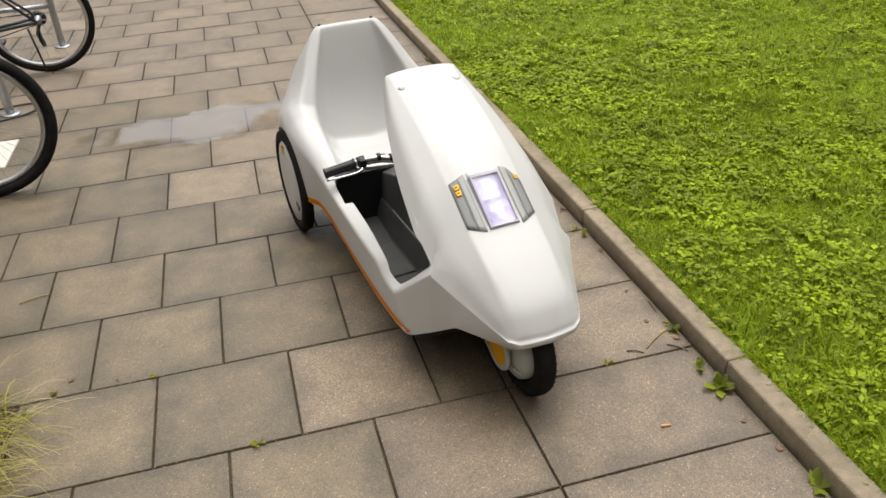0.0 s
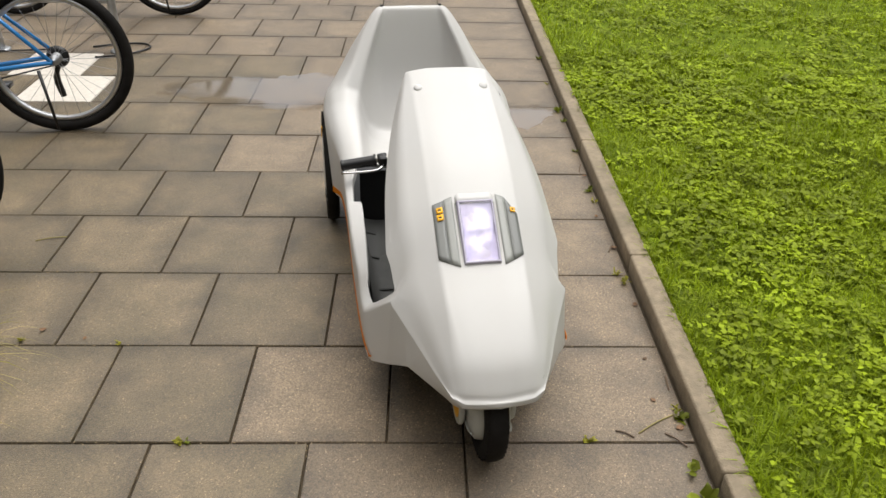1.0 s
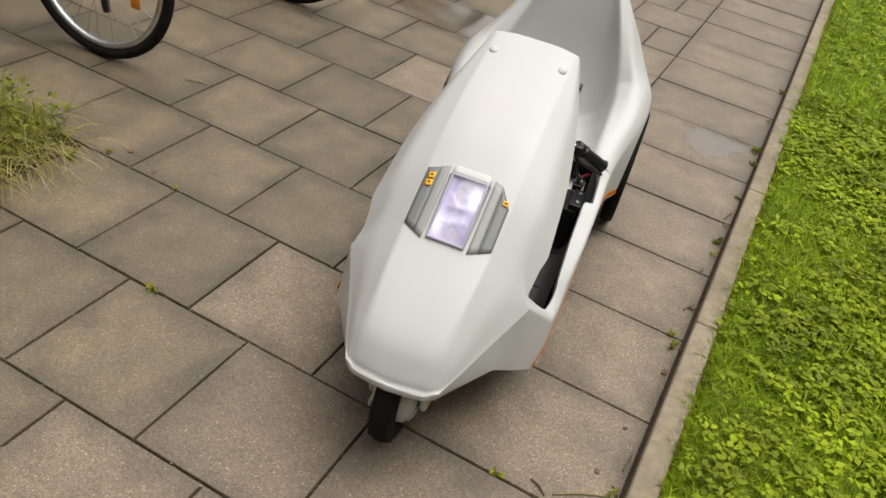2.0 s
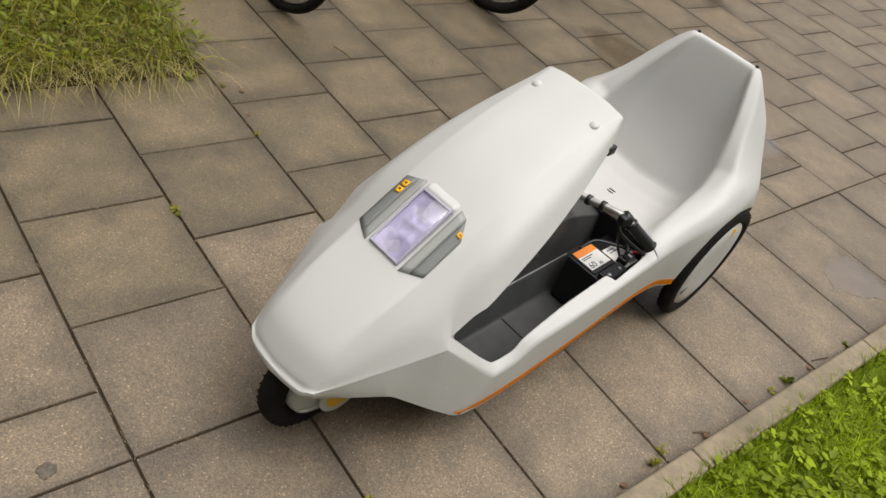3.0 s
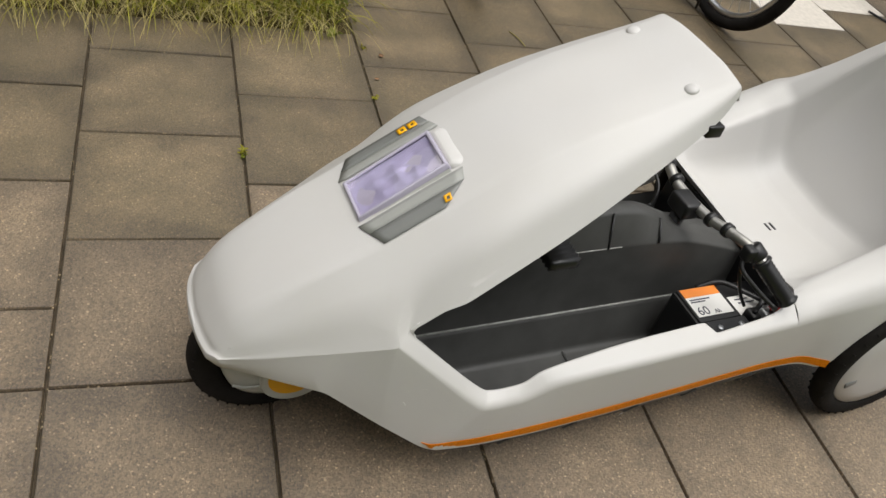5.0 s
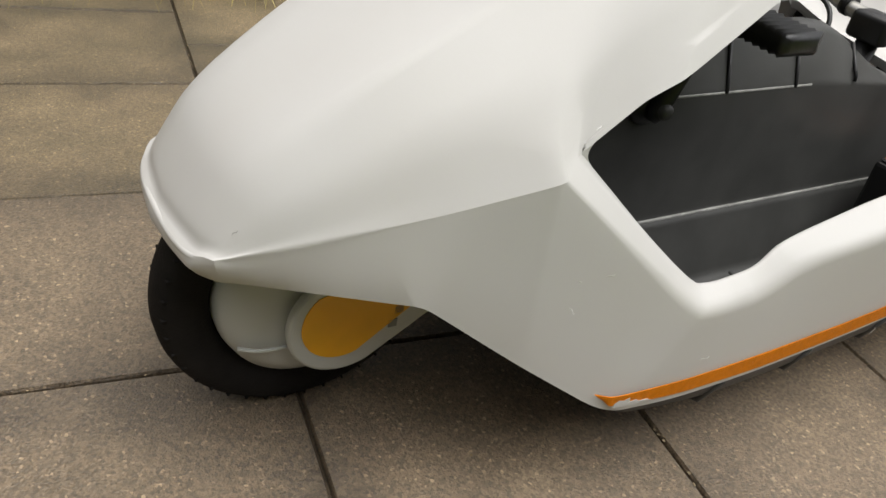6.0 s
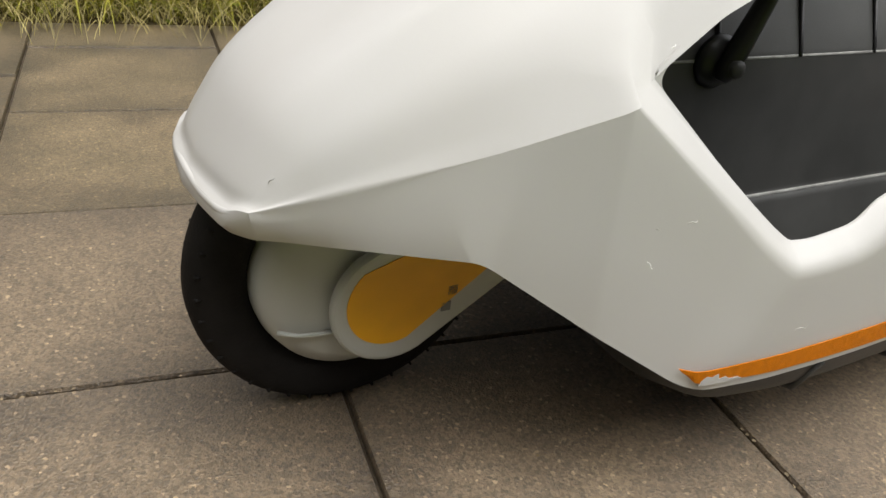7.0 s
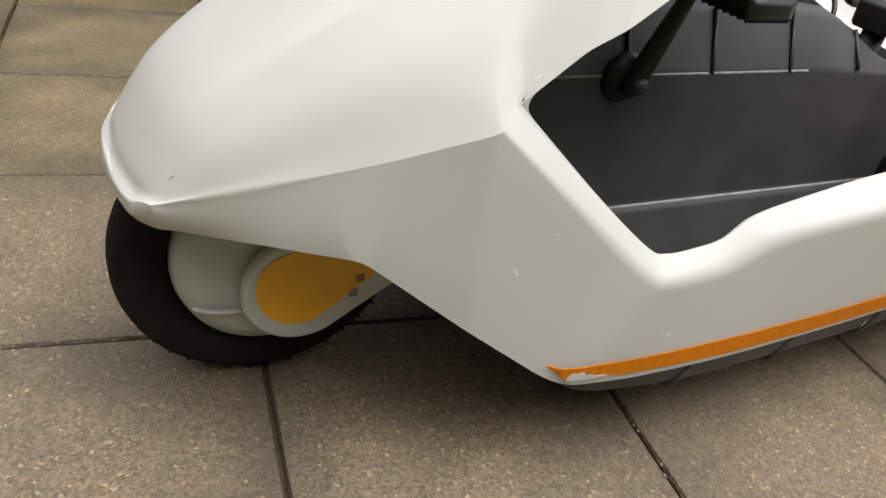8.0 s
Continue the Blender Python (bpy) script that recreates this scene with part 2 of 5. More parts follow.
def ring_profile(x, r, width, height, n=14):
    """A closed round section of a tyre: centre x, mid radius r."""
    return [(x + 0.5 * width * math.cos(2 * math.pi * k / n), r + 0.5 * height * math.sin(2 * math.pi * k / n)) for k in range(n)]


def plate(bm, outline, thick, m=None):
    """A flat plate in the xy plane, from z 0 to thick."""
    lo = [bm.verts.new((x, y, 0)) for x, y in outline]
    hi = [bm.verts.new((x, y, thick)) for x, y in outline]
    bm.faces.new(lo[::-1])
    bm.faces.new(hi)
    k = len(outline)
    for i in range(k):
        bm.faces.new((lo[i], lo[(i + 1) % k], hi[(i + 1) % k], hi[i]))
    if m is not None:
        bmesh.ops.transform(bm, matrix=m, verts=lo + hi)


def modifier(ob, kind, **values):
    md = ob.modifiers.new(kind.lower(), kind)
    for key, value in values.items():
        setattr(md, key, value)
    return md

# ---- ground ----
TILE, KERB_X, KERB_W, KERB_H = 0.40, 1.010, 0.068, 0.062
bm = bmesh.new()
box(bm, (-300, -300, -0.4), (300, 300, -0.011))
tagged(part("ground", bm, JOINT, smooth=False), "dark earth under the slabs and lawn", "ground", kind="structure")

# ---- the recumbent tricycle ----
TRIKE = pose(0.4543, -0.0577, 0, 0, 0, 8.1)
trike = thing("recumbent_tricycle", "white moulded plastic recumbent tricycle, orange side stripes, scuffed", "tricycle", TRIKE)


def rounded(points, radii, n=4):
    """A section with its corners rounded, each by its own radius."""
    p = [Vector(q) for q in points]
    out = [p[0]]
    for i in range(1, len(p) - 1):
        a, b = p[i - 1] - p[i], p[i + 1] - p[i]
        r = min(radii[i], 0.45 * a.length, 0.45 * b.length)
        if r < 1e-5:
            a0, b0 = p[i], p[i]
        else:
            a0, b0 = p[i] + a.normalized() * r, p[i] + b.normalized() * r
        for k in range(n + 1):
            t = k / n
            out.append(a0 * (1 - t) ** 2 + 2 * p[i] * t * (1 - t) + b0 * t * t)
    return out + [p[-1]]


def along(stations, blend=0.4, n=4):
    """Sections between the given ones; each given one is passed in a soft bend, whose size may differ by station and point."""
    out = [stations[0]]
    k = len(stations)
    for i in range(1, k - 1):
        before, here, after = stations[i - 1], stations[i], stations[i + 1]
        for s in range(n + 1):
            t = s / n
            row = []
            for j, (h, b, a) in enumerate(zip(here, before, after)):
                f = blend(i, j) if callable(blend) else blend
                row.append((h + (b - h) * f) * (1 - t) ** 2 + 2 * h * t * (1 - t) + (h + (a - h) * f) * t * t)
            out.append(row)
    return out + [stations[-1]]


def skin(bm, rows, sign=1):
    vs = [[bm.verts.new((sign * p.x, p.y, p.z)) for p in row] for row in rows]
    for a, b in zip(vs, vs[1:]):
        for i in range(len(a) - 1):
            quad = (a[i], a[i + 1], b[i + 1], b[i])
            bm.faces.new(quad)
    return vs


# hood and canopy: middle line, inner ridge and outer edge, from the nose to the canopy's rear
MID = [(-0.0935, 0.2665), (-0.0862, 0.2722), (-0.0815, 0.286), (-0.043, 0.349), (0.06, 0.424), (0.16, 0.489), (0.25, 0.555), (0.32, 0.604), (0.40, 0.652), (0.52, 0.706), (0.62, 0.740), (0.695, 0.769), (0.724, 0.779)]
RIDGE = [(0.084, -0.0825, 0.2675), (0.0835, -0.0752, 0.2735), (0.0855, -0.0705, 0.288), (0.091, -0.034, 0.347), (0.098, 0.060, 0.419), (0.103, 0.165, 0.482), (0.107, 0.25, 0.542), (0.108, 0.32, 0.590), (0.108, 0.39, 0.635), (0.107, 0.50, 0.690), (0.106, 0.61, 0.728), (0.106, 0.697, 0.762), (0.105, 0.722, 0.772)]
EDGE = [(0.107, -0.069, 0.275), (0.112, -0.060, 0.2785), (0.120, -0.044, 0.285), (0.138, -0.008, 0.298), (0.177, 0.088, 0.333), (0.221, 0.178, 0.378), (0.206, 0.196, 0.393), (0.212, 0.246, 0.440), (0.220, 0.275, 0.461), (0.206, 0.427, 0.563), (0.176, 0.566, 0.648), (0.137, 0.692, 0.716), (0.120, 0.724, 0.752)]
SHOULDER = [0.002, 0.002, 0.004, 0.007, 0.008, 0.009, 0.014, 0.020, 0.022, 0.017, 0.012, 0.010, 0.008]
GUTTER = [0.0, 0.001, 0.002, 0.003, 0.002] + [0.0] * 8
# side panel and sill: bottom edge below the outer edge, then the sill's outer and inner edges along the opening
SKIRT = [(0.106, -0.060, 0.250), (0.110, -0.052, 0.2503), (0.118, -0.037, 0.2502), (0.137, -0.004, 0.250), (0.190, 0.086, 0.251), (0.233, 0.178, 0.189)]
SILL_BOTTOM = [(0.270, 0.262, 0.137), (0.279, 0.34, 0.137), (0.282, 0.41, 0.139), (0.284, 0.47, 0.142), (0.285, 0.61, 0.151), (0.285, 0.790, 0.167), (0.285, 0.815, 0.170), (0.286, 0.945, 0.184), (0.288, 1.0, 0.191)]
SILL_OUT = [(0.277, 0.335, 0.249), (0.280, 0.37, 0.251), (0.281, 0.420, 0.256), (0.281, 0.470, 0.283), (0.289, 0.61, 0.304), (0.291, 0.790, 0.319), (0.291, 0.815, 0.321), (0.290, 0.945, 0.330), (0.290, 1.0, 0.334)]
SILL_IN = [(0.250, 0.345, 0.263), (0.253, 0.37, 0.265), (0.258, 0.416, 0.276), (0.253, 0.450, 0.298), (0.246, 0.61, 0.322), (0.244, 0.794, 0.336), (0.268, 0.811, 0.329), (0.262, 0.945, 0.345), (0.246, 1.005, 0.359)]
# rear tub: seat middle, seat edge, wing inside, wing outside, side bulge, lower edge with the wheel arch
R_MID = [(1.068, .313), (1.10, .308), (1.14, .305), (1.18, .303), (1.22, .303), (1.28, .307), (1.34, .330), (1.388, .42), (1.425, .515), (1.455, .625), (1.483, .722), (1.492, .750), (1.515, .752), (1.58, .60)]
R_SEAT = [(.17, 1.045, .340), (.175, 1.08, .326), (.178, 1.12, .318), (.178, 1.17, .314), (.177, 1.22, .312), (.176, 1.28, .320), (.172, 1.335, .35), (.162, 1.38, .44), (.147, 1.418, .535), (.125, 1.448, .64), (.10, 1.477, .725), (.09, 1.490, .750), (.085, 1.517, .750), (.09, 1.58, .60)]
R_IN = [(.230, 1.018, .366), (.222, 1.06, .386), (.221, 1.11, .408), (.219, 1.16, .428), (.218, 1.21, .446), (.216, 1.262, .466), (.205, 1.316, .500), (.190, 1.345, .550), (.174, 1.374, .597), (.146, 1.415, .668), (.117, 1.462, .733), (.108, 1.484, .753), (.10, 1.517, .750), (.11, 1.58, .59)]
R_OUT = [(.246, 1.005, .359), (.252, 1.06, .385), (.255, 1.11, .408), (.258, 1.155, .430), (.260, 1.20, .452), (.262, 1.255, .482), (.262, 1.315, .520), (.240, 1.355, .562), (.215, 1.39, .605), (.180, 1.449, .679), (.141, 1.485, .738), (.120, 1.497, .754), (.108, 1.522, .742), (.13, 1.585, .56)]
R_SIDE = [(.290, 1.0, .334), (.296, 1.06, .354), (.304, 1.11, .374), (.312, 1.15, .394), (.322, 1.20, .416), (.330, 1.26, .438), (.334, 1.345, .456), (.328, 1.42, .462), (.308, 1.49, .466), (.275, 1.54, .47), (.24, 1.57, .48), (.21, 1.585, .50), (.18, 1.595, .51), (.16, 1.60, .46)]
R_FAIR = [(.270, 1.003, .350), (.277, 1.06, .374), (.284, 1.11, .398), (.290, 1.155, .422), (.297, 1.20, .446), (.303, 1.262, .474), (.304, 1.335, .503), (.292, 1.395, .510), (.276, 1.45, .530), (.250, 1.51, .560), (.215, 1.55, .60), (.19, 1.565, .62), (.16, 1.575, .63), (.145, 1.595, .52)]
R_LOW = [(.288, 1.0, .191), (.295, 1.085, .199), (.322, 1.137, .197), (.327, 1.155, .283), (.333, 1.207, .375), (.336, 1.25, .408), (.338, 1.312, .430), (.335, 1.426, .412), (.324, 1.527, .356), (.308, 1.56, .26), (.29, 1.575, .18), (.27, 1.585, .16), (.24, 1.59, .16), (.20, 1.595, .16)]


def hood_section(k):
    y, z = MID[k]
    r, e = Vector(RIDGE[k]), Vector(EDGE[k])
    m1 = r.lerp(e, 0.55) + Vector((0.3 * SHOULDER[k], 0, SHOULDER[k]))
    low = e + (Vector(SKIRT[k]) - e).normalized() * (0.0, 0.004, 0.008, 0.009)[k] if k < 4 else e.copy()
    return [Vector((0, y, z)), Vector((0.6 * r.x, 0.3 * r.y + 0.7 * y if k < 4 else 0.6 * r.y + 0.4 * y, 0.55 * z + 0.45 * r.z + 0.003)), r, m1, m1.lerp(e, 0.72) - Vector((0, 0, GUTTER[k])), e, low]


def hood_height(x, y):
    """The hood's height at a place, between its middle line, ridge and edge."""
    my, mz = [q[0] for q in MID], [q[1] for q in MID]
    ry = [q[1] for q in RIDGE]
    rx, rz = float(np.interp(y, ry, [q[0] for q in RIDGE])), float(np.interp(y, ry, [q[2] for q in RIDGE]))
    ey = [q[1] for q in EDGE]
    ex, ez = float(np.interp(y, ey, [q[0] for q in EDGE])), float(np.interp(y, ey, [q[2] for q in EDGE]))
    mz0 = float(np.interp(y, my, mz))
    x = abs(x)
    if x < rx:
        t = x / rx
        return mz0 + (rz - mz0) * t + 0.004 * math.sin(math.pi * t)
    b = float(np.interp(y, ey, SHOULDER))
    kx, kz = rx + 0.55 * (ex - rx) + 0.3 * b, rz + 0.55 * (ez - rz) + b
    if x < kx:
        return rz + (kz - rz) * (x - rx) / (kx - rx)
    return kz + (ez - kz) * (x - kx) / max(ex - kx, 1e-4)


DOWN = (0.135, 0.327, 0.52)  # where a side panel is divided below its upper edge


def upper_shell():
    bm = bmesh.new()
    n = len(MID)
    corners, beads = [], {}
    for sign in (1, -1):
        # hood and canopy in one sweep; the bend is tight where the opening's corner meets the edge
        top = []
        for k in range(n):
            wide = 0.05 if k < 4 else 0.007
            top.append(rounded(hood_section(k), (0, 0.02, wide, 0.045, 0.012, 0.007 if k < 4 else 0.0, 0), 5))
        last = len(top[0]) - 1

        def bend(i, j):
            if i in (7, 8) and j > 0.7 * last:
                return 0.16
            return 0.14 if i in (5, 6) and j > 0.6 * last else 0.4

        back = [q + Vector((-0.002 if q.x > 0.01 else 0, 0.006, -0.012)) for q in top[-1]]
        # rounded lip round the nose's front
        lip = []
        for out, down in ((None, 0.0), (0.0012, 0.0135), (0.0020, 0.0085), (0.0013, 0.0035)):
            row = []
            for q in top[0]:
                w = min(1, (EDGE[0][0] - q.x) / 0.02)
                d = Vector((q.x * 0.7, -0.06, 0)).normalized()
                if out is None:
                    row.append(Vector((q.x + d.x * 0.0005, q.y + d.y * 0.0005 + 0.004, 0.2495)).lerp(Vector(SKIRT[0]), 1 - w))
                else:
                    row.append(q.lerp(Vector(SKIRT[0]), down / 0.026).lerp(q - Vector((0, 0, down)), w) + d * out)
            lip.append(row)
        sweep = along(top + [back], bend, 5)
        skin(bm, lip + sweep, sign)
        beads[sign] = [q.copy() for q in sweep[0]] + [row[-6].copy() for row in sweep[1:23]]
        # the outer edge as it was swept: its corner before the opening, and the opening's own corner
        edge, c4, c5 = [row[-1] for row in sweep], 28, 34
        foot = along([[Vector(q)] for q in SKIRT + [(0.254, 0.225, 0.160)]], lambda i, j: 0.10 if i == 4 else 0.3, 5)
        foot = [row[0] for row in foot[:c4 + 1]]
        panel = []
        for i, (e, q) in enumerate(zip(edge, foot)):
            roll = Vector((0.78, -0.62, 0)).lerp(Vector((0.92, -0.40, 0)), min(1, i / 12)) * max(0, 1 - i / 24) ** 1.5
            panel.append([e] + [e.lerp(q, u) + roll * v for u, v in zip(DOWN, (0.0013, 0.0020, 0.0012))] + [q])
        skin(bm, panel, sign)
        corners.append((sign, edge[c5], edge[c5 + 2].lerp(edge[c5 + 3], 0.3)))
        # canopy's folded edge
        fold = []
        for i in range(c5, len(edge)):
            w = min(1, (i - c5) / 8)
            fold.append([edge[i], edge[i] + Vector((-0.012 * w, 0, -0.007 * w)), edge[i] + Vector((-0.022 * w, 0, 0.004 * w))])
        skin(bm, fold, sign)
        # sill along the opening
        sill = []
        rows = [34, 34, 33, 32, 32, 31, 31, 30, 29, 28, 28]
        sill.append([edge[i] for i in rows] + [edge[c4].lerp(foot[-1], u) for u in DOWN] + [foot[-1]])
        for i, (a, b, c) in enumerate(zip(SILL_IN, SILL_OUT, SILL_BOTTOM)):
            a, b, c = Vector(a), Vector(b), Vector(c)
            drop = a + (Vector((-0.004, -0.010, -0.006)) if i == 0 else Vector((-0.003, 0, -0.030)))
            sec = rounded([drop, a, b, c], (0, 0.008, 0.012, 0))
            sill.append(sec[:-1] + [sec[-2].lerp(c, u) for u in DOWN] + [c])
        skin(bm, along(sill, lambda i, j: 0.10 if i in (6, 7) else 0.3, 5), sign)
        # rear tub, wings and arches
        rear = []
        for i in range(len(R_MID)):
            m0 = Vector((0, *R_MID[i]))
            pts = [m0] + [Vector(t[i]) for t in (R_SEAT, R_IN, R_OUT, R_FAIR, R_SIDE, R_LOW)]
            f = min(1, i / 4)
            sec = rounded(pts, (0, 0.06, 0.014, 0.008 + 0.008 * f, 0.010 + 0.030 * f, 0.012 + 0.030 * f, 0))
            rear.append(sec[:-1] + [sec[-2].lerp(sec[-1], u) for u in DOWN] + [sec[-1]])
        front_lip = [q + Vector((0, 0.008, -0.016)) if q.x < 0.235 else q.copy() for q in rear[0]]
        skin(bm, [front_lip] + along(rear, lambda i, j: 0.2 if i in (5, 6) else 0.42, 5), sign)
    bmesh.ops.remove_doubles(bm, verts=bm.verts, dist=0.0004)
    bmesh.ops.dissolve_degenerate(bm, edges=bm.edges, dist=0.0003)
    ob = part("upper_shell", bm, WHITE, trike, "white moulded plastic body with small scuffs")
    modifier(ob, "SOLIDIFY", thickness=0.004, offset=-1.0)
    ob.data.set_sharp_from_angle(angle=radians(21))
    # the side panel rolls softly into the sill below the crease
    for e in ob.data.edges:
        ends = [ob.data.vertices[k].co for k in e.vertices]
        if all(0.13 < q.y < 0.33 and q.z < 0.356 - 0.82 * max(0, q.y - 0.178) and q.z < 0.335 for q in ends):
            e.use_edge_sharp = False
    modifier(ob, "WEIGHTED_NORMAL", weight=50, keep_sharp=True)
    # fine rolled rim round the nose, fading out along the crease
    path = [Vector((-q.x, q.y, q.z)) for q in beads[-1][:0:-1]] + beads[1]
    path = [q for q, p in zip(path, [Vector((9, 9, 9))] + path) if (q - p).length > 0.0015]
    for _ in range(7):
        path = [path[0]] + [a * 0.25 + b * 0.5 + c * 0.25 for a, b, c in zip(path, path[1:], path[2:])] + [path[-1]]
    middle = 0.5 * (len(path) - 1)
    bm = bmesh.new()
    tube(bm, [q + Vector((-0.024 * q.x, 0.0020, -0.0034)) for q in path], [0.0046 * max(0.1, 1 - (abs(i - middle) / middle) ** 2) for i in range(len(path))], 10)
    part("nose_rim", bm, WHITE, ob)
    # rounded web in the opening's front corner
    for sign, tip, up_to in corners:
        down_to = tip.lerp(Vector(SILL_IN[0]), 0.08)
        normal = (up_to - tip).cross(down_to - tip).normalized()
        if normal.x < 0:
            normal = -normal
        arc = [up_to * (1 - t) ** 2 + 2 * tip * t * (1 - t) + down_to * t * t for t in [k / 10 for k in range(11)]]
        away = (tip * 2 - up_to - down_to).normalized()
        low = away - (down_to - tip).normalized() * away.dot((down_to - tip).normalized())
        high = away - (up_to - tip).normalized() * away.dot((up_to - tip).normalized())
        ring = [tip + away * 0.0005, up_to + high * 0.0004] + arc + [down_to + low * 0.0004]
        bm = bmesh.new()
        front, rear = [[bm.verts.new(((q + normal * d).x * sign, (q + normal * d).y, (q + normal * d).z)) for q in ring] for d in (-0.0006, -0.006)]
        for i in range(1, 13):
            bm.faces.new((front[0], front[i], front[i + 1]))
            bm.faces.new((rear[0], rear[i + 1], rear[i]))
            bm.faces.new((front[i], rear[i], rear[i + 1], front[i + 1]))
        part("corner_web", bm, WHITE, ob, smooth=False)
    return ob


upper_shell()


# headlight on the hood
LIGHT = Matrix.Translation((0, 0.2223, 0.5325)) @ pose(0, 0, 0, 37.5, 0, 0)
headlight = new("headlight")
headlight.parent, headlight.matrix_local = trike, LIGHT
LAV = mat("pale_lilac_plastic", (0.41, 0.385, 0.465), 0.25, vary=0.04)
REFL = mat("faceted_reflector", (0.56, 0.545, 0.62), 0.42, 0.15)
bm = bmesh.new()
ring = [[(-.048, -.087), (.048, -.087), (.048, .087), (-.048, .087)], [(-.044, -.082), (.044, -.082), (.044, .082), (-.044, .082)], [(-.0405, -.0775), (.0405, -.0775), (.0405, .0775), (-.0405, .0775)], [(-.0385, -.0755), (.0385, -.0755), (.0385, .0755), (-.0385, .0755)]]
zz = [-0.02, 0.011, 0.012, 0.0085]
rv = [[bm.verts.new((x, y, z)) for x, y in r] for r, z in zip(ring, zz)]
for a, b in zip(rv, rv[1:]):
    for i in range(4):
        bm.faces.new((a[i], a[(i + 1) % 4], b[(i + 1) % 4], b[i]))
ob = part("bezel", bm, LAV, headlight, "pale lilac plastic bezel")
modifier(ob, "BEVEL", width=0.0025, segments=2, limit_method="ANGLE", angle_limit=0.5)
bm = bmesh.new()
nx, ny = 21, 41
BUMPS = [(-.3, -.45, .22, .006), (.4, -.35, .2, .006), (-.2, .05, .2, .007), (.35, .12, .18, .006), (-.3, .55, .2, -.006), (.45, .45, .16, .006), (0, .28, .10, -.004), (.1, -.75, .2, -.004)]
gv = [[None] * nx for _ in range(ny)]
for j in range(ny):
    for i in range(nx):
        u, v = i / (nx - 1) * 2 - 1, j / (ny - 1) * 2 - 1
        d = (1 - u ** 4) * (1 - v ** 6)
        f = 0.0
        for bu, bv, br, bh in BUMPS:
            f += 1.25 * bh * max(0.0, 1 - (0.55 * abs(u - bu) + abs(v - bv)) / (1.7 * br))
        gv[j][i] = bm.verts.new((u * 0.0395, v * 0.0765, 0.0050 - 0.003 * d + 0.7 * f * d))
for j in range(ny - 1):
    for i in range(nx - 1):
        bm.faces.new((gv[j][i], gv[j][i + 1], gv[j + 1][i + 1], gv[j + 1][i]))
part("reflector", bm, REFL, headlight, "faceted silvery reflector")
GLASS = bpy.data.materials.new("lamp_glass")
GLASS.use_nodes = True
gn, gl = GLASS.node_tree.nodes, GLASS.node_tree.links
gn.remove(gn["Principled BSDF"])
g_clear, g_gloss, g_mix = gn.new("ShaderNodeBsdfTransparent"), gn.new("ShaderNodeBsdfGlossy"), gn.new("ShaderNodeMixShader")
g_mix.inputs[0].default_value, g_gloss.inputs["Roughness"].default_value = 0.10, 0.06
g_clear.inputs["Color"].default_value = (0.92, 0.90, 0.98, 1)
gl.new(g_clear.outputs[0], g_mix.inputs[1])
gl.new(g_gloss.outputs[0], g_mix.inputs[2])
gl.new(g_mix.outputs[0], gn["Material Output"].inputs["Surface"])
bm = bmesh.new()
box(bm, (-.0400, -.0770, 0.0088), (.0400, .0770, 0.0106), 0.001, 1)
ob = part("lens", bm, GLASS, headlight, "clear lamp lens")
ob.visible_shadow = False
# white plinth that carries the lamp
for name, lo, hi in (("lamp_plinth", [(-.060, -.084, -.024), (.060, -.084, -.024), (.060, .084, -.024), (-.060, .084, -.024)], [(-.0475, -.0825, .003), (.0475, -.0825, .003), (.0475, .0805, .003), (-.0475, .0805, .003)]), ("lamp_hump", [(-.058, .078, -.022), (.058, .078, -.022), (.056, .138, -.036), (-.056, .138, -.036)], [(-.045, .0805, .009), (.045, .0805, .009), (.042, .100, .0045), (-.042, .100, .0045)])):
    bm = bmesh.new()
    lo, hi = [bm.verts.new(p) for p in lo], [bm.verts.new(p) for p in hi]
    sides = [bm.faces.new((lo[i], lo[(i + 1) % 4], hi[(i + 1) % 4], hi[i])) for i in range(4)]
    if name == "lamp_hump":
        bm.faces.new(hi)
    ob = part(name, bm, WHITE, headlight, smooth=name == "lamp_hump")
    if name == "lamp_plinth":
        ob.data.materials.append(GREY_L)
        for k in (1, 3):
            ob.data.polygons[k].material_index = 1
    else:
        modifier(ob, "BEVEL", width=0.010, segments=4, limit_method="ANGLE", angle_limit=0.4)


def sticker(name, corners, material, parent, lift=0.0022, label=""):
    """A thin film on the hood: corners (x, y), near side first, laid on the surface."""
    bm = bmesh.new()
    (ax, ay), (bx, by), (cx, cy), (dx, dy) = corners
    n, k = 10, 3
    rows = []
    for j in range(n + 1):
        t = j / n
        l0, l1 = (ax + (dx - ax) * t, ay + (dy - ay) * t), (bx + (cx - bx) * t, by + (cy - by) * t)
        rows.append([])
        for i in range(k + 1):
            s = i / k
            x, y = l0[0] + (l1[0] - l0[0]) * s, l0[1] + (l1[1] - l0[1]) * s
            rows[-1].append(bm.verts.new((x, y - 0.6 * lift, hood_height(x, y) + 0.8 * lift)))
    for a, b in zip(rows, rows[1:]):
        for i in range(k):
            bm.faces.new((a[i], a[i + 1], b[i + 1], b[i]))
    ob = part(name, bm, material, parent, label)
    modifier(ob, "SOLIDIFY", thickness=0.0012, offset=0.0)
    return ob


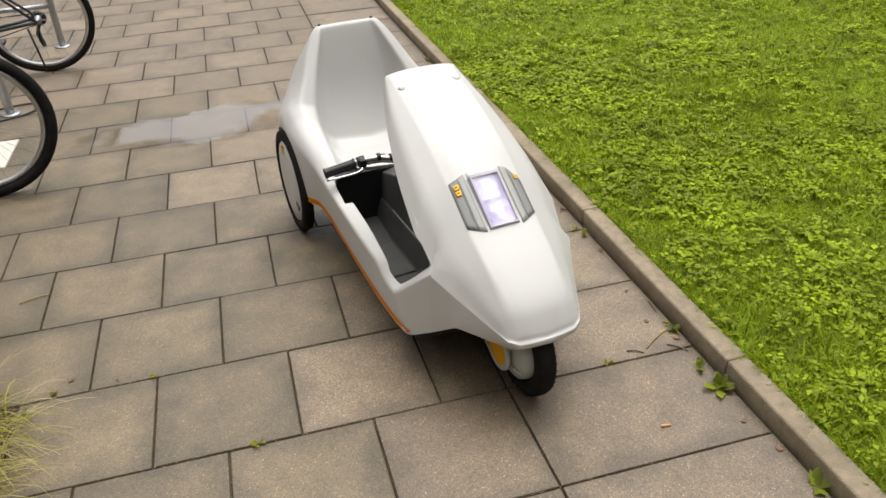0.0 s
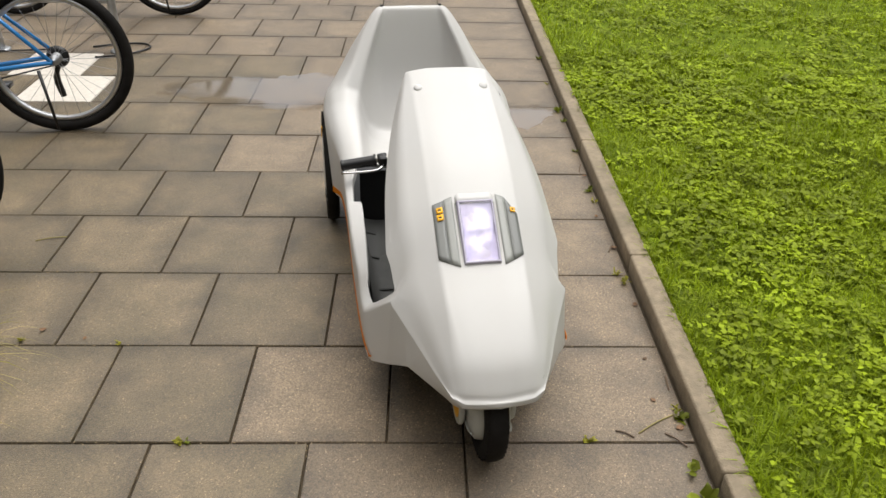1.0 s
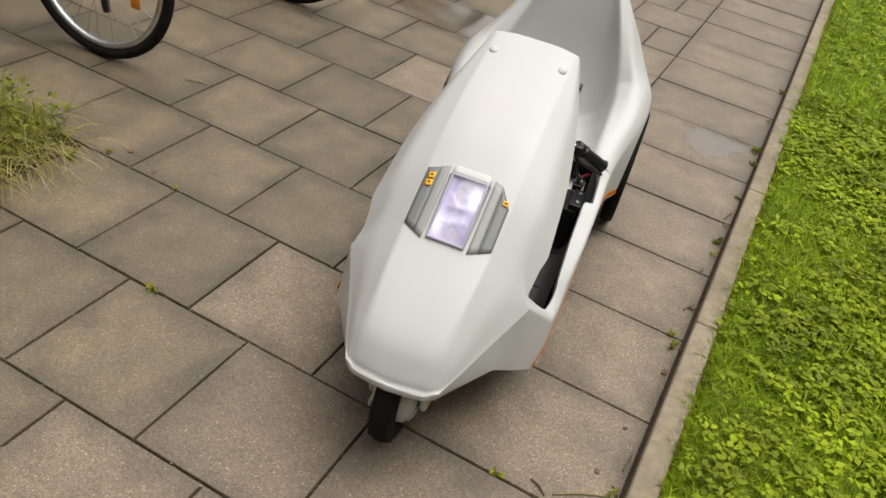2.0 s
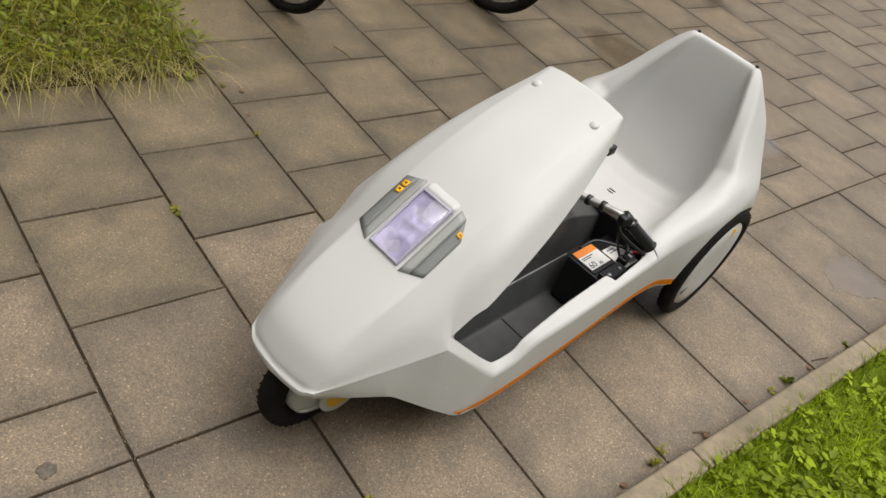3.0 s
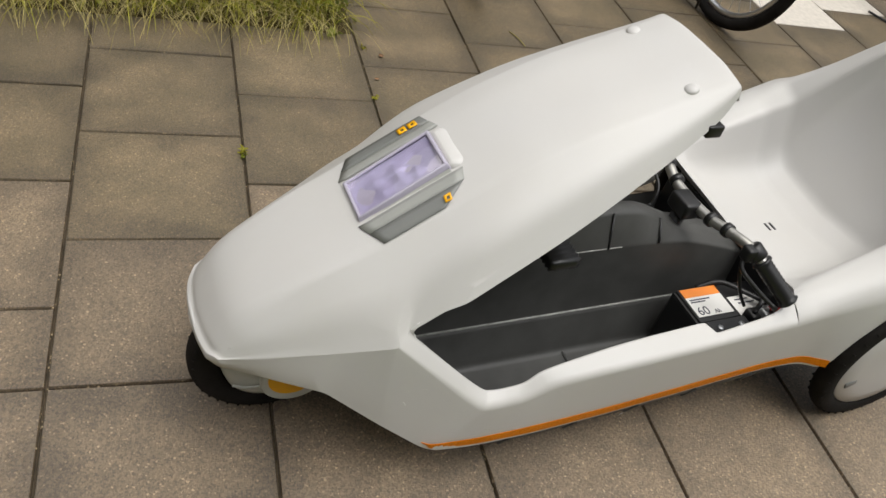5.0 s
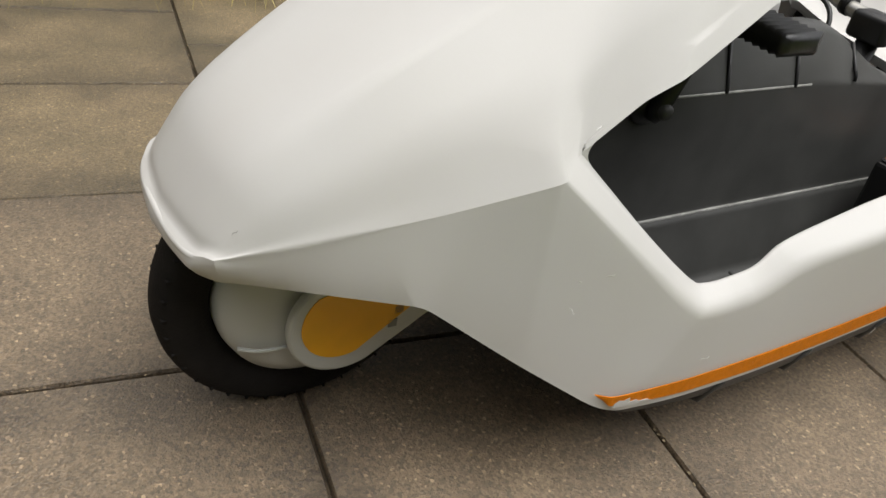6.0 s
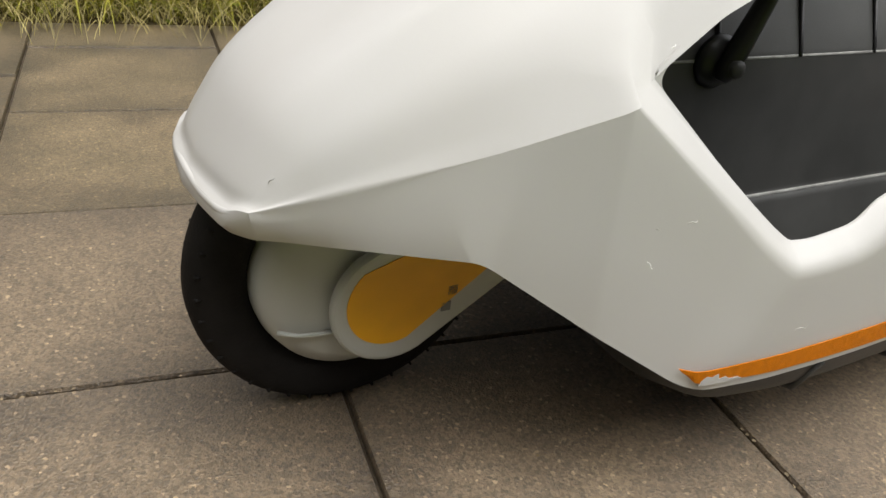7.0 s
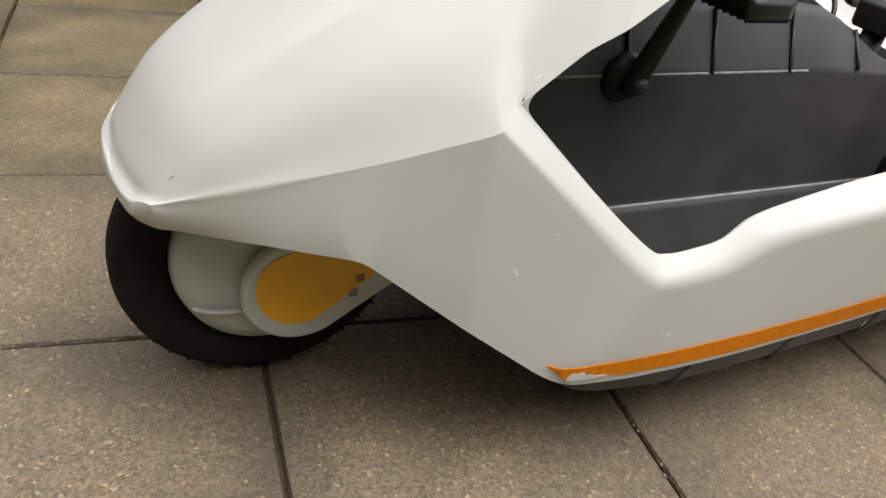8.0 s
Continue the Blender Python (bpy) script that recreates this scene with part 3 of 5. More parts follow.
for s in (-1, 1):
    sticker("side_sticker", [(s * .054, .150), (s * .076, .161), (s * .076, .299), (s * .054, .304)], GREY_M, trike, label="mid grey sticker beside the lamp")
    torn = .264 if s > 0 else .294
    sticker("side_sticker", [(s * .0765, .161), (s * .104, .176), (s * .104, torn), (s * .0765, .298)], GREY_D, trike, label="dark grey sticker beside the lamp")
    # yellow mark as plain blocks
    if s < 0:
        marks = [(.088, .262), (.088, .278)]
    else:
        marks = [(.093, .272)]
    for mx, my in marks:
        bm = bmesh.new()
        f = 1.0 if s < 0 else 0.78
        outer = [(mx - .008 * f, my - .0065 * f), (mx + .008 * f, my - .0065 * f), (mx + .008 * f, my + .0065 * f), (mx - .008 * f, my + .0065 * f)]
        inner = [(mx - .003, my - .0015), (mx + .003, my - .0015), (mx + .003, my + .0025), (mx - .003, my + .0025)]
        vo = [bm.verts.new((s * x, y - .004, hood_height(x, y) + .0042)) for x, y in outer]
        vi = [bm.verts.new((s * x, y - .004, hood_height(x, y) + .0042)) for x, y in inner]
        for i in range(4):
            bm.faces.new((vo[i], vo[(i + 1) % 4], vi[(i + 1) % 4], vi[i]))
        ob = part("yellow_mark", bm, YELLOW, trike, "small yellow printed mark")
        modifier(ob, "SOLIDIFY", thickness=0.0008, offset=0.0)
    # domed caps near the canopy's rear edge
    bm = bmesh.new()
    bmesh.ops.create_uvsphere(bm, u_segments=20, v_segments=10, radius=0.0125, matrix=Matrix.Translation((s * .0895, .651, hood_height(.0895, .651) - 0.001)) @ Matrix.Rotation(radians(22), 4, "X") @ Matrix.Diagonal((1, 1, 0.5, 1)))
    part("screw_cap", bm, WHITE, trike, "domed white screw cap")
    bm = bmesh.new()
    bmesh.ops.create_cone(bm, cap_ends=True, segments=12, radius1=0.006, radius2=0.005, depth=0.007, matrix=Matrix.Translation((s * .106, 1.500, .7535)))
    part("back_screw", bm, BLACK, trike, "black screw on the seat back's rim")
    # orange tape along the lower edge
    bm = bmesh.new()
    line = [Vector(q) for q in SILL_BOTTOM] + [Vector(R_LOW[1]), Vector(R_LOW[2])]
    tops = [Vector(q) for q in SILL_OUT] + [Vector(R_SIDE[1]), Vector(R_SIDE[3])]
    line[0] = Vector((0.2630, 0.2446, 0.1470))
    tops[0] = line[0] + Vector((0.004, 0, 0.1))
    line.insert(1, Vector((0.2705, 0.2640, 0.1375)))
    tops.insert(1, line[1] + Vector((0.004, 0, 0.1)))
    secs = []
    for i, (a, b) in enumerate(zip(line, tops)):
        d = (b - a).normalized()
        low = (0.0095, 0.0095, 0.0085, 0.0075, 0.0065)[min(i, 4)]
        secs.append([a + d * low + Vector((0.0014, 0, 0)), a + d * (0.5 * low + (0.0132, 0.0112, 0.0085)[max(0, 2 - i)]) + Vector((0.0014, 0, 0)), a + d * (0.0265, 0.0225, 0.0170)[max(0, 2 - i)] + Vector((0.0014, 0, 0))])
    secs[0][1] = secs[0][1] + Vector((0.0016, 0.004, 0))
    secs[0][0] = secs[0][0] + Vector((0.0030, 0.010, -0.0004))
    skin(bm, along(secs, 0.3, 4), s)
    ob = part("side_stripe", bm, ORANGE, trike, "orange reflective tape, chipped at its front end", smooth=False)
    modifier(ob, "SOLIDIFY", thickness=0.0012, offset=0.0)
    # bare plastic where the tape has torn away
    bm = bmesh.new()
    a, b = line[1] + Vector((0.0023, 0.002, 0.0085)), line[2] + Vector((0.0023, 0, 0.0085))
    up, d = Vector((0.0004, 0, 0.014)), (b - a)
    ragged = [(0.0, 0.0), (0.10, -0.1), (0.30, -0.1), (0.62, 0.02), (0.55, 0.22), (0.42, 0.18), (0.36, 0.40), (0.27, 0.30), (0.24, 0.72), (0.16, 0.50), (0.08, 0.62), (0.02, 0.35)]
    bm.faces.new([bm.verts.new((s * (a + d * u + up * v).x, (a + d * u + up * v).y, (a + d * u + up * v).z)) for u, v in ragged])
    chip = part("torn_patch", bm, WHITE, ob, "bare white plastic where the tape is torn", smooth=False)
    modifier(chip, "SOLIDIFY", thickness=0.0006, offset=0.0)

for dy in (1.181, 1.196):
    bm = bmesh.new()
    box(bm, (-.012, dy - .003, .3015), (.012, dy + .003, .3052), 0.001, 1)
    part("belt_slot", bm, BLACK, trike, "narrow dark slot in the seat")


def wheel(name, centre, radius, width, height):
    w = new(name)
    w.parent, w.location = trike, centre
    bm = bmesh.new()
    r = radius - height / 2
    prof = []
    for k in range(18):
        a = 2 * math.pi * k / 18
        c, s_ = math.cos(a), math.sin(a)
        prof.append((0.5 * width * math.copysign(abs(c) ** 0.8, c), r + 0.5 * height * math.copysign(abs(s_) ** 0.8, s_)))
    turned(bm, prof, sides=72, closed=True)
    tyre = part("tyre", bm, RUBBER, w, "black worn rubber tyre")
    bm = bmesh.new()
    for k in range(40):
        a = 2 * math.pi * k / 40
        for s in (-1, 1):
            box(bm, (s * width * 0.34 - 0.006, -0.0012, radius - 0.012), (s * width * 0.34 + 0.005, 0.0012, radius - 0.0053), m=Matrix.Rotation(a + s * 0.03, 4, "X"))
    tagged(part("tread", bm, RUBBER, tyre), kind="stuff")
    return w


fw = wheel("front_wheel", (0, 0.055, 0.155), 0.155, 0.058, 0.056)
for s in (-1, 1):
    bm = bmesh.new()
    turned(bm, [(s * 0.052, 0.0), (s * 0.051, 0.05), (s * 0.046, 0.08), (s * 0.036, 0.096), (s * 0.02, 0.100), (s * 0.0, 0.100)], sides=56)
    dome = part("hub_cover", bm, FORK, fw, "pale grey domed hub cover")
    bm = bmesh.new()
    tube(bm, curve([(s * .047, -.083, -.038), (s * .0535, -.06, -.042), (s * .0535, -.02, -.045)], 5), 0.0024, 8)
    part("ridge", bm, FORK, dome)
    # fork cover: a drop shape that leads up and back under the hood
    bm = bmesh.new()
    c0, rr, c1, r1 = Vector((.079, .140)), .064, Vector((.250, .243)), .055
    d = (c1 - c0).normalized()
    base = math.atan2(d.y, d.x)
    outline = [c0 + rr * Vector((math.cos(base + a), math.sin(base + a))) for a in np.linspace(radians(95), radians(265), 22)]
    outline += [c1 + r1 * Vector((math.cos(base + a), math.sin(base + a))) for a in np.linspace(radians(-95), radians(95), 8)]
    plate(bm, [tuple(q) for q in outline], 0.014, Matrix(((0, 0, s, s * 0.057), (1, 0, 0, 0), (0, 1, 0, 0), (0, 0, 0, 1))))
    ob = part("fork_cover", bm, FORK, trike, "pale grey drop-shaped fork cover with yellow sticker", smooth=False)
    modifier(ob, "BEVEL", width=0.006, segments=3, limit_method="ANGLE", angle_limit=0.6)
    bm = bmesh.new()
    c0, rr, c1, r1 = Vector((.075, .145)), .0465, Vector((.195, .208)), .022
    outline = [c0 + rr * Vector((math.cos(base + a), math.sin(base + a))) for a in np.linspace(radians(100), radians(260), 20)]
    outline += [c1 + r1 * Vector((math.cos(base + a), math.sin(base + a))) for a in np.linspace(radians(-80), radians(80), 8)]
    plate(bm, [tuple(q) for q in outline], 0.001, Matrix(((0, 0, s, s * 0.0712), (1, 0, 0, 0), (0, 1, 0, 0), (0, 0, 0, 1))))
    part("yellow_sticker", bm, YELLOW, ob, "yellow drop-shaped sticker", smooth=False)
    bm = bmesh.new()
    for y, z in ((.1375, .146), (.132, .128)):
        box(bm, (s * 0.0705, y - .005, z - .005), (s * 0.0722, y + .005, z + .005), m=Matrix.Identity(4))
    part("print_square", bm, GREY_D, ob, "two small dark squares", smooth=False)

for s in (-1, 1):
    rw = wheel("rear_wheel", (s * 0.323, 1.352, 0.205), 0.205, 0.046, 0.048)
    bm = bmesh.new()
    turned(bm, [(s * 0.019, 0.0), (s * 0.026, 0.05), (s * 0.024, 0.12), (s * 0.018, 0.158), (s * 0.008, 0.164), (-s * 0.01, 0.164), (-s * 0.012, 0.0)], sides=64)
    disc = part("wheel_disc", bm, WHITE, rw, "white plastic wheel disc")
    for ang, length in ((-8, .034), (117, .03)):
        bm = bmesh.new()
        box(bm, (s * 0.0185, -.010, .112), (s * 0.0245, .010, .112 + length), 0.002, 1, m=Matrix.Rotation(radians(ang), 4, "X"))
        part("disc_slot", bm, GREY_D if ang > 100 else YELLOW, disc, "sticker on the wheel disc")
    bm = bmesh.new()
    turned(bm, [(0, .006), (-s * .3, .006)], sides=12)
    part("axle", bm, STEEL, rw)

# dark tub inside, with a tunnel along the middle
bm = bmesh.new()
for s in (-1, 1):
    secs = []
    for y in (0.14, 0.24, 0.34, 0.46, 0.60, 0.76, 0.90, 1.10):
        f = min(1, max(0, (y - 0.14) / 0.20))
        top = float(np.interp(y, [0.2, 0.45, 0.77, 0.88, 1.1], [0.400, 0.425, 0.420, 0.355, 0.34]))
        if y > 1.0:
            top = 0.29
        lift = float(np.interp(y, [0.14, 0.24, 0.32], [0.16, 0.05, 0.0]))
        pts = [(0, y, top), (.018, y, top - .003), (.048, y, min(top - .01, .352)), (.056, y, .190), (.064, y, .182), (.088, y, .095 + lift), (.14 + .07 * f, y, .093 + lift), (.18 + .055 * f, y, .13 + lift), (.185 + .058 * f, y, .215 + lift * .5)]
        secs.append(rounded(pts, (0, .012, .006, .003, .004, .012, .02, .02, 0), 3))
    skin(bm, along(secs, 0.2, 2), s)
bmesh.ops.remove_doubles(bm, verts=bm.verts, dist=0.0008)
tub = part("inner_tub", bm, TUB, trike, "dark grey plastic inner tub with a centre tunnel")
for s in (-1, 1):
    for y, top in ((0.308, 0.410), (0.434, 0.423), (0.559, 0.423), (0.686, 0.421), (0.811, 0.396)):
        bm = bmesh.new()
        tube(bm, [(s * .0482, y, .350), (s * .0470, y + .001, .356), (s * .0205, y + .003, top - .002)], 0.0028, 6)
        part("rib", bm, BLACK, tub)
    bm = bmesh.new()
    box(bm, (s * .09, .648, .0925), (s * .22, .654, .098), 0.001, 1)
    part("floor_seam", bm, TUB, tub)
    # raised bead along the wall, in a paler grey than the tub
    bm = bmesh.new()
    tube(bm, [(s * .0580, .25, .187), (s * .0580, .55, .187), (s * .0580, .95, .187)], 0.0022, 6)
    part("wall_bead", bm, PLAIN_GREY, tub, "thin grey ridge along the tub's wall, paler than the tub")
bm = bmesh.new()
tube(bm, [(.0468, .30, .3508), (.0468, .72, .3508)], 0.0021, 6)
part("wall_bead", bm, PLAIN_GREY, tub)
bm = bmesh.new()
box(bm, (-.232, 1.070, .095), (.232, 1.078, .303), 0.002, 1)
part("seat_riser", bm, BLACK, tub, "dark riser under the seat's front edge", smooth=False)
# outer hull below the stripes
bm = bmesh.new()
for s in (-1, 1):
    secs = []
    for y, w, z in ((0.262, 0.225, 0.128), (0.285, 0.258, 0.098), (0.31, 0.268, 0.084), (0.40, 0.275, 0.078), (0.5, 0.278, 0.080), (0.8, 0.279, 0.102), (1.05, 0.282, 0.126), (1.13, 0.275, 0.136), (1.5, 0.25, 0.15)):
        mid = z - (0.015 if y > 0.26 else 0.0)
        secs.append(rounded([(0, y, mid), (w - 0.09, y, mid), (w - 0.012, y, z + 0.016), (w, y, z + 0.055)], (0, 0.02, 0.02, 0)))
    skin(bm, along(secs, 0.35, 3), s)
bmesh.ops.remove_doubles(bm, verts=bm.verts, dist=0.0008)
hull = part("lower_hull", bm, HULL, trike, "grey plastic lower hull")
for s in (-1, 1):
    for y, w, z in ((0.42, 0.2757, 0.0785), (0.56, 0.2782, 0.0845), (0.70, 0.2787, 0.0945), (0.84, 0.2794, 0.106), (0.98, 0.281, 0.119)):
        bm = bmesh.new()
        tube(bm, [(s * .19, y, z - .012), (s * (w - .014), y, z + .014), (s * (w + .001), y + .004, z + .055)], 0.0035, 6)
        part("hull_rib", bm, HULL, hull)
# closed underside behind the front wheel and below the hood
bm = bmesh.new()
box(bm, (-.17, .20, .20), (.17, .215, .36), 0.004, 1)
part("bulkhead", bm, BLACK, trike, smooth=False)

# small latch under the canopy's rear edge
bm = bmesh.new()
box(bm, (0.118, 0.668, 0.690), (0.146, 0.700, 0.712), 0.003, 2)
part("latch", bm, BLACK, trike, "small black latch under the canopy")

# handlebar under the knees
BAR = [(-.290, .936, .396), (-.18, .920, .418), (-.11, .908, .422), (-.05, .899, .412), (.05, .900, .414), (.11, .906, .426), (.175, .918, .430), (.225, .948, .396), (.256, .974, .369)]
GRIPS = (((-.185, .924, .413), (-.297, .934, .394)), ((.190, .927, .420), (.260, .976, .367)))
bar = new("handlebar")
bar.parent = trike
bm = bmesh.new()
tube(bm, curve(BAR, 6), 0.011, 14)
part("bar_tube", bm, BARSTEEL, bar, "dull chromed steel handlebar tube")
bm = bmesh.new()
box(bm, (-.03, .862, .385), (.03, .906, .424), 0.008, 3)
tube(bm, [(0, .884, .39), (0, .86, .22)], 0.016, 12)
part("stem", bm, BLACK, bar, "black stem clamp")
for s, (a, b) in zip((-1, 1), GRIPS):
    a, b = Vector(a), Vector(b)
    d = (b - a).normalized()
    bm = bmesh.new()
    pts, rad = [], []
    for k in range(25):
        pts.append(a.lerp(b, k / 24))
        rad.append(0.0160 + (0.0016 if k % 2 else 0) + (0.003 if k in (0, 1, 23) else 0))
    tube(bm, pts, rad, 14)
    part("grip", bm, BLACK, bar, "ribbed black rubber grip")
    # the lever's clamp, its pivot lug, the lever and the cable that leaves it
    c = a - d * .020
    bm = bmesh.new()
    tube(bm, [c - d * .015, c - d * .012, c + d * .012, c + d * .015], [.016, .019, .019, .016], 14)
    box(bm, (c.x - .013, c.y - .030, c.z - .014), (c.x + .013, c.y - .006, c.z + .016), 0.006, 3)
    part("lever_clamp", bm, BLACK, bar, "black brake lever clamp")
    bm = bmesh.new()
    off = Vector((0, -.030, -.014))
    tube(bm, curve([c + off * .7, a + off * 1.25, a.lerp(b, .55) + off * 1.15, b + off * .9], 5), [0.0045] * 15 + [0.006], 8)
    part("brake_lever", bm, CHROME if s < 0 else BLACK, bar, "brake lever")
    bm = bmesh.new()
    way = [(-.15, .905, .41), (-.10, .86, .425), (-.045, .845, .40), (-.02, .80, .30)] if s < 0 else [(.165, .900, .432), (.182, .896, .395), (.195, .915, .345), (.200, .950, .300)]
    tube(bm, curve(way, 8), 0.0036, 8)
    part("brake_cable", bm, BLACK, bar, "thin black brake cable")
    for cx, cy, cz in ((.062, .901, .415), (.105, .906, .424)):
        bm = bmesh.new()
        tube(bm, [(s * (cx - .006), cy, cz), (s * (cx + .006), cy + .001, cz + .001)], 0.0155, 12)
        part("cable_tie", bm, BLACK, bar, "black band round the bar")

# cranks and pedals
for s in (-1, 1):
    crank = new("crank")
    crank.parent = trike
    turn = radians(67) if s > 0 else radians(247)
    d = Vector((0, math.cos(turn), math.sin(turn)))
    c = Vector((s * .068, .430, .351))
    bm = bmesh.new()
    turned(bm, [(s * .048, 0), (s * .048, .028), (s * .053, .028), (s * .057, .023), (s * .060, .019), (s * .064, 0)], (0, c.y, c.z), 24)
    part("boss", bm, BLACK, crank, "black crank boss")
    bm = bmesh.new()
    tube(bm, [c - d * .016, c - d * .006, c + d * .03, c + d * .108, c + d * .123, c + d * .131], [0.007, .0125, .0115, .0085, .010, .006], 10)
    part("crank_arm", bm, BLACK, crank, "black crank arm")
    bm = bmesh.new()
    turned(bm, [(s * .085, 0), (s * .085, .006), (s * .082, .009), (s * .076, .0095)], (0, c.y, c.z), 20)
    part("crank_bolt", bm, HULL, crank, "dark steel crank bolt")
    p = c + d * .120
    bm = bmesh.new()
    rows = []
    for k in range(17):
        grow = 0.0 if k in (0, 16) else (1.0 if k % 2 else 0.88)
        hy, hz = (.031 * grow, .012 * grow) if grow else (.020, .006)
        x = p.x + s * (.026 + .005 * k)
        rows.append([Vector((x, p.y + cy * hy, p.z + cz * hz)) for cy, cz in ((-1, -.7), (-.9, -1), (.9, -1), (1, -.7), (1, .7), (.9, 1), (-.9, 1), (-1, .7), (-1, -.7))])
    vs = skin(bm, rows)
    bmesh.ops.remove_doubles(bm, verts=bm.verts, dist=1e-5)
    bmesh.ops.holes_fill(bm, edges=bm.edges, sides=12)
    part("pedal", bm, BLACK, crank, "black ribbed pedal")

# battery in the tub
PAPER = mat("white_label", (0.72, 0.71, 0.68), 0.5, vary=0.03)
LABEL_ORANGE = mat("orange_label", (0.80, 0.24, 0.03), 0.45, vary=0.04)
INK = mat("dark_ink", (0.05, 0.05, 0.07), 0.6)
RED = mat("red_cable", (0.35, 0.01, 0.015), 0.45)
battery = thing("battery", "black battery with an orange and white label, on tub floor", "battery", TRIKE @ Matrix.Translation((-0.007, 0.028, 0.008)))
bm = bmesh.new()
box(bm, (.105, .835, .094), (.236, 1.045, .243), 0.006, 2)
part("case", bm, BLACK, battery, "black battery case", smooth=False)
bm = bmesh.new()
box(bm, (.108, .84, .2425), (.200, .95, .2475), 0.002, 1)
part("lid", bm, BLACK, battery, smooth=False)
bm = bmesh.new()
box(bm, (.134, .846, .2470), (.186, .940, .2484))
part("label_sheet", bm, PAPER, battery, "white label", smooth=False)
bm = bmesh.new()
box(bm, (.111, .846, .2470), (.134, .940, .2486))
part("orange_band", bm, LABEL_ORANGE, battery, "orange label band", smooth=False)
bm = bmesh.new()
box(bm, (.146, .952, .2432), (.230, 1.028, .2450))
part("label_sheet", bm, PAPER, battery, "second white label, partly covered", smooth=False)
text = bpy.data.curves.new("label_number", "FONT")
text.body, text.size, text.extrude = "60", 0.030, 0.0003
number = new("label_number", text)
number.parent, number.matrix_local = battery, pose(.182, .852, .2488, 0, 0, 90)
text.materials.append(INK)
text = bpy.data.curves.new("label_unit", "FONT")
text.body, text.size, text.extrude = "Ah", 0.014, 0.0003
unit = new("label_unit", text)
unit.parent, unit.matrix_local = battery, pose(.182, .893, .2488, 0, 0, 90)
text.materials.append(INK)
for x, y0, y1 in ((.140, .852, .905), (.146, .852, .89), (.155, .965, 1.0), (.165, .968, 1.012)):
    bm = bmesh.new()
    box(bm, (x, y0, .2455 if y0 > .95 else .2484), (x + .003, y1, .2462 if y0 > .95 else .2490))
    part("print_line", bm, INK, battery, smooth=False)
bm = bmesh.new()
box(bm, (.208, .838, .2425), (.246, .940, .262), 0.003, 2)
part("bracket", bm, BLACK, battery, "black battery bracket", smooth=False)
for y in (.860, .915):
    bm = bmesh.new()
    bmesh.ops.create_cone(bm, cap_ends=True, segments=14, radius1=.007, radius2=.006, depth=.005, matrix=Matrix.Translation((.230, y, .2635)))
    part("bracket_bolt", bm, STEEL, battery, "pale bracket bolt")
for y, m_ in ((.965, BLACK), (1.0, STEEL)):
    bm = bmesh.new()
    box(bm, (.195, y - .012, .243), (.225, y + .012, .266), 0.004, 2)
    tube(bm, [(.21, y, .262), (.21, y, .276)], .006, 10)
    part("terminal", bm, m_, battery, "terminal clamp")
for k, (m_, pts) in enumerate(((BLACK, [(.100, .905, .235), (.112, .950, .257), (.150, .985, .262), (.195, 1.020, .262), (.230, 1.045, .25)]), (RED, [(.21, 1.0, .272), (.235, 1.02, .285), (.22, 1.06, .27), (.15, 1.09, .24)]), (BLACK, [(.21, .965, .272), (.205, .975, .288), (.19, .995, .284), (.175, 1.03, .25)]))):
    bm = bmesh.new()
    tube(bm, curve(pts, 8), 0.0055, 8)
    part("battery_cable", bm, m_, battery, ("black battery cable", "dark red battery cable", "black battery cable")[k])


# scratches and scuffs on the shell: place, direction out of the surface, length, turn
SCRATCHES = [((.1444, .0217, .2892), (.89, -.45, 0), .011, 20, CURL), ((.1552, .0419, .2886), (.89, -.45, 0), .014, -10, CURL), ((.2482, .2306, .2949), (.94, -.32, .12), .010, 15, SCUFF), ((.243, .2032, .259), (.93, -.36, .10), .010, -50, CURL), ((.2402, .2048, .2888), (.93, -.36, .10), .004, 0, SCUFF), ((.2842, .3577, .1919), (1, -.04, -.06), .018, 2, SCUFF), ((.2082, .2069, .4177), (.93, -.11, .36), .007, 40, CURL), ((.2915, .654, .152), (1, 0, -.1), .014, 80, CURL), ((.107, -.0515, .299), (.5, -.8, .3), .010, 25, PLAIN_GREY)]
for centre, normal, length, turn, m_ in SCRATCHES:
    length *= 0.8
    c, nrm = Vector(centre), Vector(normal).normalized()
    u = Vector((0, 1, 0)).cross(nrm).cross(nrm).normalized() * -1
    v = nrm.cross(u)
    d = u * math.cos(radians(turn)) + v * math.sin(radians(turn))
    e = nrm.cross(d)
    bm = bmesh.new()
    path = curve([c - d * length * .5 + nrm * .0004, c - d * length * .1 + e * length * .10 + nrm * .001, c + d * length * .3 - e * length * .05 + nrm * .0012, c + d * length * .5 + e * length * .06 + nrm * .0006], 4)
    k = len(path)
    tube(bm, path, [0.00015 + 0.00028 * math.sin(math.pi * (i + .5) / k) for i in range(k)], 6)
    part("scratch", bm, m_, trike, "small scratch in the white plastic")

